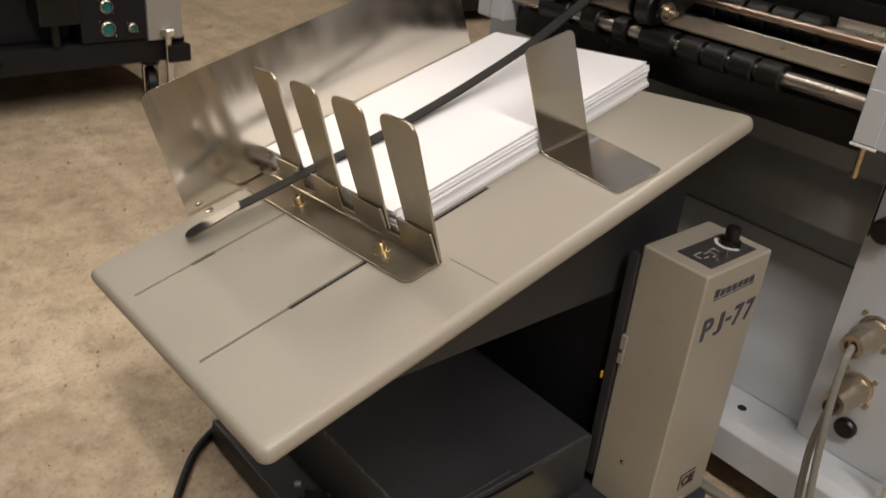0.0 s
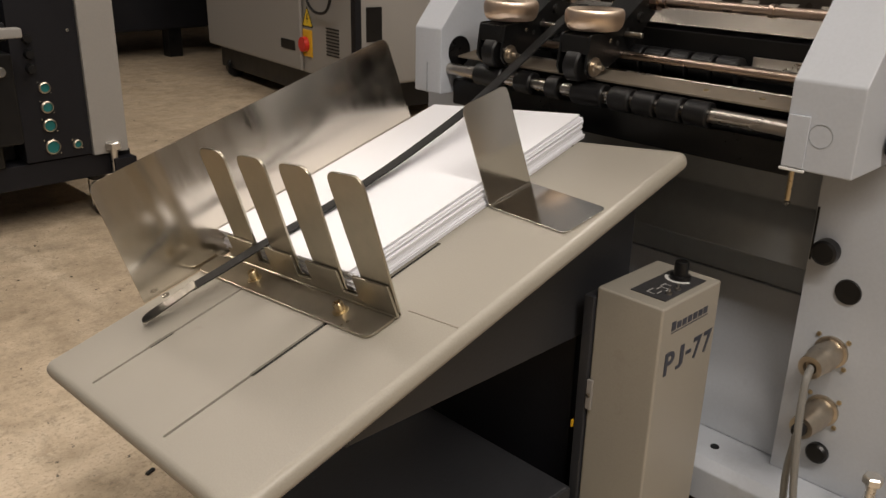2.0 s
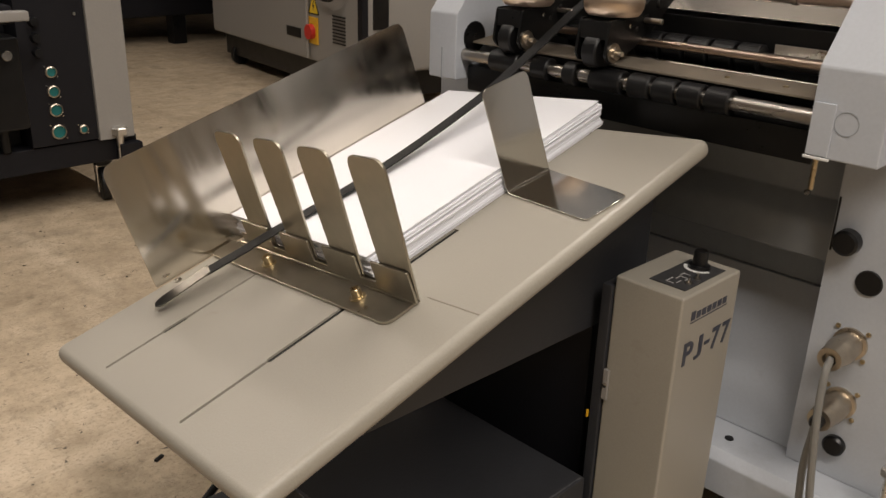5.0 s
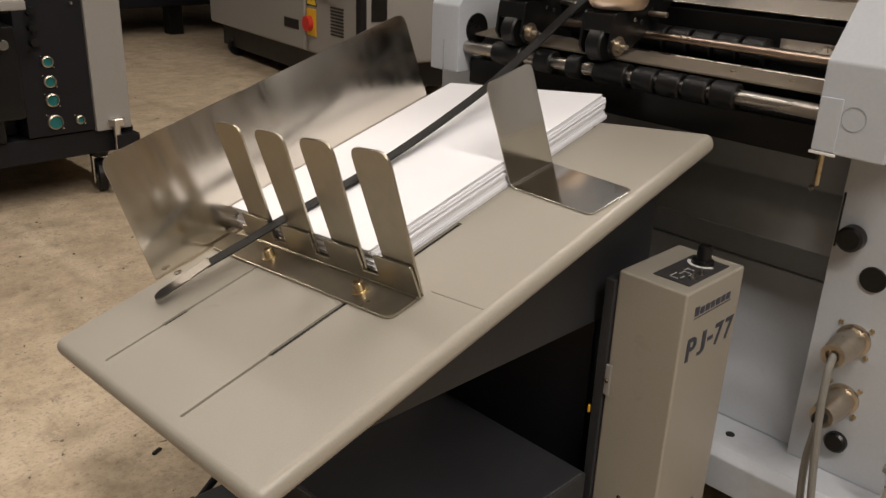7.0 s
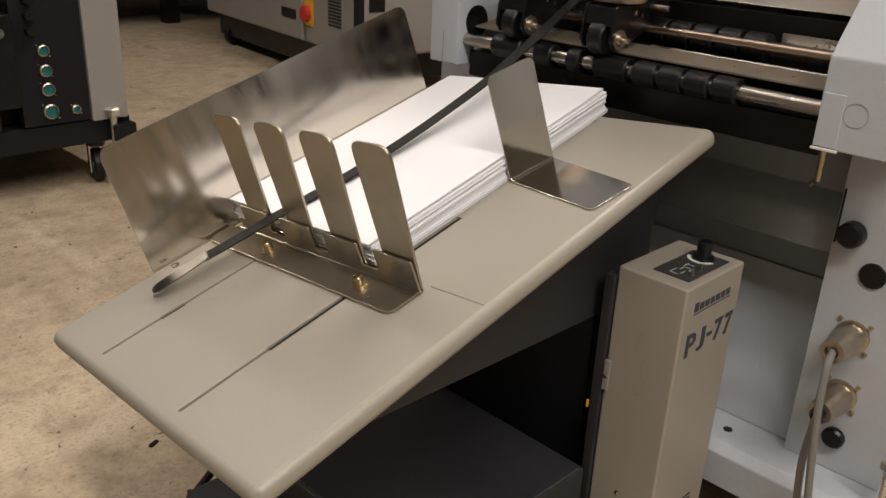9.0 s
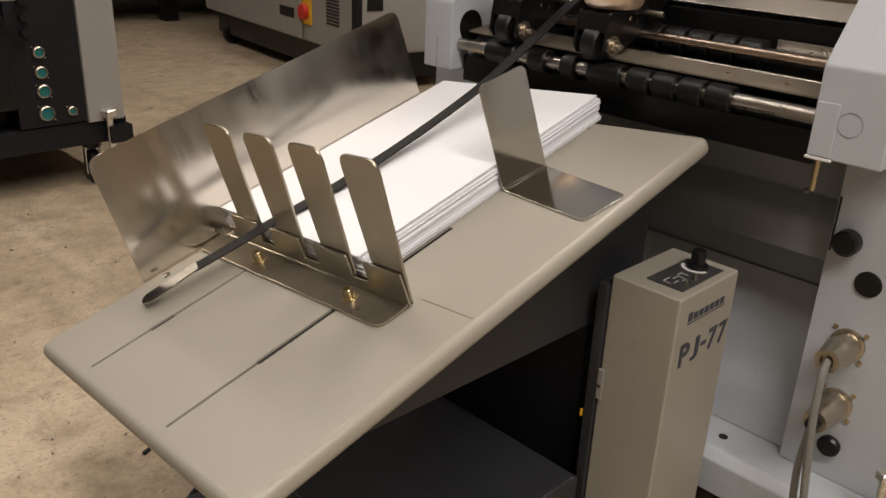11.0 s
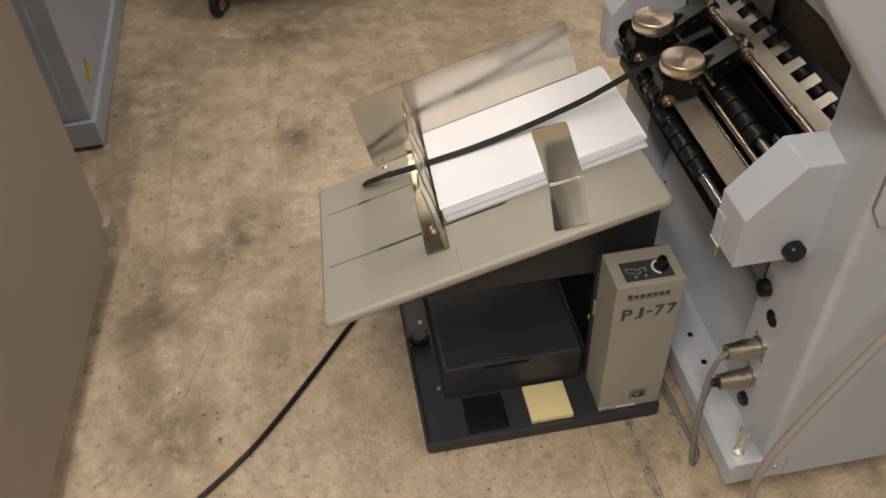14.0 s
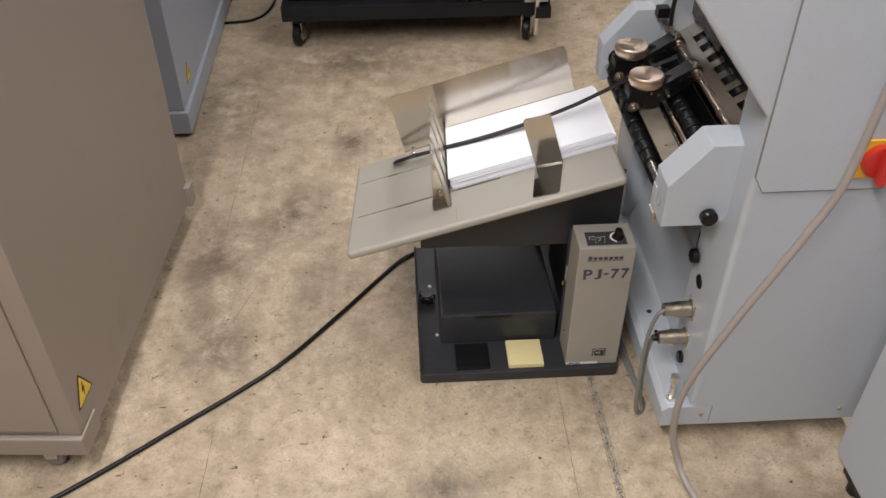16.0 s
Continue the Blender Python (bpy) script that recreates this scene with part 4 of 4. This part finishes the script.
# connector plate
def connector(y, z, parent):
    c = part("plug_socket", turned([(0, -0.002), (0.020, -0.002), (0.020, 0.004), (0.0165, 0.005), (0.0165, 0.022), (0.0172, 0.023), (0.0172, 0.032), (0.0158, 0.036), (0.0145, 0.052), (0.0138, 0.060), (0.008, 0.060), (0.007, 0.054), (0, 0.054)], 28, "-x", (0.573, y, z)), M_CONN, parent, "round metal cable plug")
    for dy, dz in ((-0.016, 0.016), (0.016, 0.016), (-0.016, -0.016), (0.016, -0.016)):
        part("flange_screw", turned([(0, 0), (0.0032, 0), (0.0026, 0.002), (0, 0.0026)], 10, "-x", (0.573, y + dy * 1.1, z + dz * 1.1)), M_GOLD, c)
    return c


connector(-0.087, 0.294, near_wall)
low_plug = connector(-0.090, 0.215, near_wall)
part("strain_boot", turned([(0, 0), (0.0085, 0), (0.008, 0.012), (0.0055, 0.016), (0, 0.016)], 16, "-x", (0.515, -0.090, 0.215)), M_BLACK, low_plug, "black rubber strain relief")
part("wall_knob", turned([(0, 0), (0.006, 0), (0.006, 0.003), (0.0155, 0.004), (0.0150, 0.016), (0.012, 0.018), (0, 0.018)], 24, "-x", (0.573, -0.062, 0.417)), M_BLACK, near_wall, "black round knob")
part("wall_plug", turned([(0, 0), (0.0155, 0), (0.0145, 0.002), (0, 0.002)], 24, "-x", (0.573, -0.092, 0.373)), M_BLACK, near_wall, "black blanking plug")
part("wall_plug", turned([(0, 0), (0.0135, 0), (0.0135, 0.006), (0.011, 0.009), (0, 0.009)], 24, "-x", (0.573, -0.095, 0.157)), M_BLACK, near_wall, "black socket cap")
part("wall_slit", box(0.5712, 0.5735, -0.0435, -0.0415, 0.40, 0.465), M_BLACK, near_wall)
part("wall_screw", turned([(0, 0), (0.0042, 0), (0.0035, 0.0025), (0, 0.003)], 12, "-x", (0.592, 0.004, 0.455)), M_STEEL, FM)
for x in (0.600, 0.905):
    part("side_screw", turned([(0, 0), (0.005, 0), (0.0042, 0.003), (0, 0.0035)], 12, "-y", (x, Y0, 0.082)), M_GOLD, near_wall, "brass-coloured screw")
for yy, zz in ((0.10, 0.135), (0.03, 0.125)):
    part("ledge_hole", turned([(0, 0), (0.006, 0), (0.006, 0.001), (0, 0.001)], 16, "z", (0.556, yy, 0.1101)), M_BLACK, FM)
bolt = part("levelling_bolt", rod(0.006, 0.11, 0.172, 14, at=(0.536, -0.172, 0)), M_ZINC, FM, "bright levelling bolt")
part("bolt_head", turned([(0, 0), (0.0115, 0), (0.0115, 0.008), (0.0095, 0.010), (0, 0.010)], 6, "z", (0.536, -0.172, 0.170)), M_ZINC, bolt)
part("lock_nut", turned([(0.006, 0), (0.0115, 0), (0.0115, 0.009), (0.006, 0.009)], 6, "z", (0.536, -0.172, 0.110)), M_ZINC, bolt)
sw = part("main_switch", turned([(0, 0), (0.030, 0), (0.030, 0.012), (0.026, 0.014), (0, 0.014)], 28, "-y", (0.775, Y0 - 0.0105, 0.735)), M_RED, FM, "red rotary main switch")
part("switch_plate", box(0.737, 0.813, Y0 - 0.0105, Y0 - 0.0046, 0.697, 0.773, 0.003), M_ORANGE, sw, "yellow switch plate")
part("switch_grip", box(0.768, 0.782, Y0 - 0.045, Y0 - 0.024, 0.700, 0.770, 0.004), M_RED, sw)

# plug leads
lead = thing("plug_lead", "grey cable hanging in a loop from a machine plug", "cable")
part("sheath", sweep([(0.518, -0.087, 0.294), (0.500, -0.090, 0.277), (0.487, -0.097, 0.22), (0.482, -0.11, 0.12), (0.482, -0.125, 0.03), (0.494, -0.12, 0.006), (0.507, -0.10, 0.012), (0.506, -0.05, 0.006), (0.495, 0.08, 0.005), (0.492, 0.3, 0.005)], circle(0.0045)), M_CABLE, lead)
lead = thing("plug_lead", "grey cable hanging in a loop from a machine plug", "cable")
part("sheath", sweep([(0.504, -0.090, 0.215), (0.498, -0.091, 0.200), (0.495, -0.09, 0.15), (0.494, -0.10, 0.06), (0.503, -0.11, 0.010), (0.509, -0.08, 0.005), (0.507, 0.0, 0.005), (0.500, 0.2, 0.005)], circle(0.0045)), M_CABLE, lead)
hose = thing("hanging_hose", "beige-grey flexible hose hanging before the machine side", "hose")
part("tube", sweep(HOSE, circle(0.0072, 14)), M_HOSE, hose)

# black mains cable on the floor
cb = thing("mains_cable", "black mains cable lying across the concrete floor", "cable")
part("sheath", sweep([(0.06, 0.50, 0.03), (0.02, 0.49, 0.010), (-0.03, 0.460, 0.0065), (-0.085, 0.395, 0.0065), (-0.205, 0.237, 0.0065), (-0.325, 0.090, 0.0065), (-0.425, -0.002, 0.0065), (-0.525, -0.082, 0.0065), (-0.751, -0.26, 0.0065), (-1.1, -0.50, 0.0065), (-1.5, -0.9, 0.0065)], circle(0.0055)), M_RUBBER, cb)
cb = thing("floor_cable", "black cable curving over the floor behind the cabinet", "cable")
part("sheath", sweep([(-0.80, 2.05, 0.006), (-0.70, 2.06, 0.006), (-0.632, 2.078, 0.006), (-0.583, 2.145, 0.006), (-0.560, 2.27, 0.006), (-0.575, 2.40, 0.006), (-0.64, 2.62, 0.006)], circle(0.0055)), M_RUBBER, cb)
solid("floor_scrap", box(-0.008, 0.008, -0.003, 0.003, 0, 0.004, 0.001), M_BLACK, "small black scrap lying on the concrete", "scrap", pose(0.038, 0.638, 0.0005, 0, 0, 25))


def caster(name_group, x, y, r=0.045, turn=0):
    c = thing("caster", "black swivel caster under the machine", "caster", pose(x, y, 0, 0, 0, turn), name_group)
    part("tyre", turned([(0.02, -0.013), (r - 0.004, -0.013), (r, -0.009), (r, 0.009), (r - 0.004, 0.013), (0.02, 0.013)], 28, "y", (0, 0, r)), M_RUBBER, c)
    part("hub", rod(0.021, -0.014, 0.014, 20, "y", (0, 0, r)), M_STEEL, c)
    part("fork", box(-0.018, 0.022, -0.021, -0.017, r * 0.6, 2 * r + 0.012, 0.001), M_STEEL, c)
    part("fork", box(-0.018, 0.022, 0.017, 0.021, r * 0.6, 2 * r + 0.012, 0.001), M_STEEL, c)
    part("swivel", rod(0.025, 2 * r + 0.008, 2 * r + 0.026, 20, at=(0, 0, 0)), M_BLACKMETAL, c)
    return c


def warning_sign(parent, m, s):
    w = part("warning_sign", prism(rounded([(-0.5 * s, 0), (0.5 * s, 0), (0, 0.87 * s)], 0.05 * s, 3), 0.0006, "xz", -0.0006), M_BLACK, parent, "black-edged yellow electric warning triangle", m)
    part("sign_face", prism(rounded([(-0.41 * s, 0.05 * s), (0.41 * s, 0.05 * s), (0, 0.77 * s)], 0.04 * s, 3), 0.0005, "xz", -0.0012), M_SIGN, w)
    part("sign_flash", prism([(0.02 * s, 0.56 * s), (-0.09 * s, 0.30 * s), (0.0, 0.33 * s), (-0.03 * s, 0.12 * s), (0.09 * s, 0.40 * s), (0.0, 0.37 * s), (0.06 * s, 0.56 * s)], 0.0004, "xz", -0.0018), M_BLACK, w)
    return w


# ---- beige cabinet beside the walkway ----
CAB = thing("machine_cabinet", "tall beige-grey machine cabinet on casters", "cabinet", CAB_POSE)
part("body", box(-0.9, 0.0, 0.0, 0.90, 0.062, 1.45, 0.004), M_CABINET, CAB)
part("door", box(-0.88, -0.045, -0.006, -0.0005, 0.125, 1.43, 0.002), M_CABINET, CAB, "beige front door")
part("skirt", box(-0.905, 0.006, -0.016, -0.0005, 0.06, 0.112, 0.005), M_CABINET, CAB, "beige bottom skirt")
part("skirt_return", box(0.0005, 0.0065, -0.012, 0.07, 0.06, 0.112, 0.002), M_CABINET, CAB)
part("skirt_end", box(-0.03, 0.016, 0.868, 0.908, 0.06, 0.125, 0.004), M_CABINET, CAB)
warning_sign(CAB, pose(0.0006, 0.062, 0.155, 0, 0, 90), 0.082)
for x, y in ((-0.085, 0.015), (-0.8, 0.015), (-0.10, 0.82)):
    c = part("caster_wheel", rod(0.024, -0.012, 0.012, 20, "y", (x, y, 0.024)), M_CABLE, CAB, "small grey caster wheel")
    part("caster_fork", box(x - 0.014, x + 0.014, y - 0.018, y + 0.018, 0.030, 0.062, 0.002), M_STEEL, c)

# ---- blue cabinet behind it ----
BC = thing("blue_cabinet", "blue-grey machine cabinet standing on the floor", "cabinet", pose(-0.738, 1.166, 0, 0, 0, 1))
part("body", box(-0.8, 0.0, 0.0, 1.3, 0.095, 1.4, 0.004), M_BLUEDARK, BC)
part("door", box(-0.78, -0.05, -0.008, -0.0005, 0.11, 1.38, 0.003), M_BLUEDARK, BC)
part("skirt", box(-0.81, 0.012, -0.014, 1.31, 0.015, 0.094, 0.005), M_BLUEDARK, BC)
part("foot", box(-0.78, -0.02, 0.02, 1.28, 0.0, 0.015), M_BLACK, BC)
warning_sign(BC, pose(0.0006, 0.14, 0.14, 0, 0, 90), 0.075)

# ---- grey cabinet beside the folding machine ----
NC = thing("grey_cabinet", "light grey steel cabinet beside the folding machine", "cabinet", pose(0.855, -0.302, 0, 0, 0, 0))
part("body", box(0.0, 0.6, -0.8, 0.0, 0.075, 0.9, 0.004), M_BLUE, NC)
part("skirt", box(0.02, 0.58, -0.78, -0.02, 0.03, 0.0745), M_BLACK, NC)
for x, y in ((0.04, -0.05), (0.04, -0.7), (0.5, -0.05)):
    part("foot", rod(0.018, 0, 0.03, 14, at=(x, y, 0)), M_BLACK, NC)

# ---- dark machine with a socket panel ----
DM = thing("control_machine", "dark grey machine on casters with a teal socket panel", "machine")
part("chassis", box(-0.47, 0.575, 1.79, 2.35, 0.118, 0.180, 0.004), M_CHAR, DM, "black chassis beam")
part("cabinet_body", box(-0.45, 0.30, 1.84, 2.33, 0.182, 0.78, 0.006), M_CHAR, DM)
pn = part("socket_panel", box(0.305, 0.470, 1.782, 2.30, 0.183, 0.80, 0.003), M_CHAR, DM, "charcoal socket panel")
part("grey_side", box(0.4715, 0.565, 1.776, 2.32, 0.178, 0.80, 0.003), M_WHITEGREY, DM, "light grey side column")
for x, z, r in ((0.371, 0.217, 0.0185), (0.371, 0.272, 0.0165), (0.371, 0.318, 0.015), (0.371, 0.366, 0.014), (0.433, 0.215, 0.0115)):
    s = part("socket_ring", turned([(r - 0.003, -0.002), (r, -0.002), (r, 0.006), (r - 0.003, 0.008), (r - 0.003, -0.002)], 24, "-y", (x, 1.782, z)), M_CONN, pn, "bright socket ring")
    part("socket_face", turned([(0, 0), (r - 0.0031, 0), (r - 0.0031, 0.004), (0, 0.004)], 20, "-y", (x, 1.782, z)), M_TEAL, s, "teal socket face")
    part("flange_screw", turned([(0, 0), (0.003, 0), (0.002, 0.002), (0, 0.002)], 8, "-y", (x - r, 1.782, z + r)), M_STEEL, s)
    part("flange_screw", turned([(0, 0), (0.003, 0), (0.002, 0.002), (0, 0.002)], 8, "-y", (x + r, 1.782, z - r)), M_STEEL, s)
for z in (0.415, 0.450, 0.487):
    part("black_knob", turned([(0, 0), (0.012, 0), (0.010, 0.016), (0, 0.017)], 16, "-y", (0.345, 1.782, z)), M_BLACK, pn, "black knob")
part("panel_bolt", turned([(0, 0), (0.005, 0), (0.004, 0.003), (0, 0.003)], 8, "-y", (0.445, 1.782, 0.50)), M_STEEL, pn)
lv = part("levelling_screw", rod(0.009, 0.05, 0.197, 12, at=(0.521, 1.77, 0)), M_ZINC, DM, "steel levelling screw")
part("screw_head", turned([(0, 0), (0.021, 0), (0.021, 0.016), (0.017, 0.019), (0, 0.019)], 6, "z", (0.521, 1.77, 0.190)), M_ZINC, lv)
part("bracket", box(0.515, 0.575, 1.755, 1.789, 0.12, 0.165, 0.002), M_CHAR, DM)
part("work_arm", box(-0.10, 0.285, 1.62, 1.65, 0.508, 0.530, 0.004), M_WHITEGREY, DM, "pale horizontal arm")
part("arm_holder", box(0.20, 0.26, 1.651, 1.84, 0.50, 0.54, 0.003), M_CHAR, DM)
part("valve_block", box(0.20, 0.298, 1.75, 1.838, 0.24, 0.46, 0.008), M_BLACK, DM)
part("valve_pipe", rod(0.012, 0.182, 0.24, 14, at=(0.245, 1.79, 0)), M_BLACKMETAL, DM)
part("valve_button", rod(0.012, 0, 0.02, 14, "-y", (0.262, 1.75, 0.42)), M_STEEL, DM)
for x in (-0.36, 0.12):
    part("beam_bolt", turned([(0, 0), (0.009, 0), (0.008, 0.006), (0, 0.006)], 6, "-y", (x, 1.79, 0.146)), M_BLACKMETAL, DM)
caster("casters of the control machine", -0.414, 1.84, 0.045, 70)
caster("casters of the control machine", 0.495, 1.84, 0.045, 75)
caster("casters of the control machine", -0.414, 2.28, 0.045, 40)
caster("casters of the control machine", 0.495, 2.28, 0.045, 20)

# ---- far machine with a red switch ----
FAR = thing("far_machine", "light grey machine on casters with a red main switch", "machine", FAR_POSE)
part("body", box(0.0, 1.0, 0.0, 1.5, 0.155, 1.3, 0.02), M_WHITEGREY, FAR)
part("dark_stripe", box(-0.004, 0.022, -0.004, 0.03, 0.175, 1.3), M_CHAR, FAR)
part("window", box(0.045, 0.115, -0.004, -0.0005, 0.33, 0.46), M_BLACK, FAR, "dark window opening")
# black blocks added in place of the shade under the body
part("skirt", box(0.05, 0.45, 0.05, 1.45, 0.05, 0.154), M_BLACK, FAR)
part("skirt", box(0.451, 0.95, 0.45, 1.45, 0.05, 0.154), M_BLACK, FAR)
s2 = part("main_switch", turned([(0, 0), (0.032, 0), (0.030, 0.02), (0, 0.02)], 24, "-x", (-0.006, FAR_SW, 0.28)), M_RED, FAR, "red rotary main switch")
part("switch_plate", box(-0.006, -0.0005, FAR_SW - 0.05, FAR_SW + 0.045, 0.23, 0.34, 0.002), M_ORANGE, s2)
warning_sign(FAR, pose(-0.0006, FAR_SW - 0.01, 0.350, 0, 0, -90), 0.10)
for k in range(9):
    part("vent_slot", box(-0.003, -0.0003, FAR_SW - 0.27, FAR_SW - 0.17, 0.255 + 0.013 * k, 0.261 + 0.013 * k), M_BLACK, FAR)
part("label_plate", box(-0.003, -0.0003, FAR_SW + 0.11, FAR_SW + 0.24, 0.240, 0.280), M_BLACK, FAR, "small dark plate")
part("cable", sweep([(-0.02, FAR_SW - 0.02, 0.60), (-0.03, FAR_SW - 0.07, 0.46), (-0.03, FAR_SW - 0.16, 0.42), (-0.03, FAR_SW - 0.25, 0.46), (-0.02, FAR_SW - 0.28, 0.65)], circle(0.006)), M_RUBBER, FAR)
part("conduit", rod(0.008, 0.0, 0.6, 10, at=(-0.012, FAR_SW + 0.03, 0.17)), M_WHITEGREY, FAR)
for y in (0.15, 1.35):
    part("wheel", rod(0.05, -0.015, 0.015, 20, "y", (0.08, y, 0.05)), M_RUBBER, FAR)
caster("casters of the far machine", 2.375, 2.46, 0.045, 35)
BK = thing("background_machine", "dark machine standing further back in the hall", "machine", BK_POSE)
part("body", box(0.0, 1.6, 0.0, 1.0, 0.16, 1.6, 0.02), M_CHAR, BK)
part("yellow_part", box(0.02, 0.14, -0.05, -0.001, 0.38, 0.75, 0.01), M_ORANGE, BK, "dull yellow guard")
for x in (0.08, 0.8, 1.5):
    part("frame_leg", box(x - 0.04, x + 0.04, 0.03, 0.11, 0.0, 0.159), M_BLACK, BK)
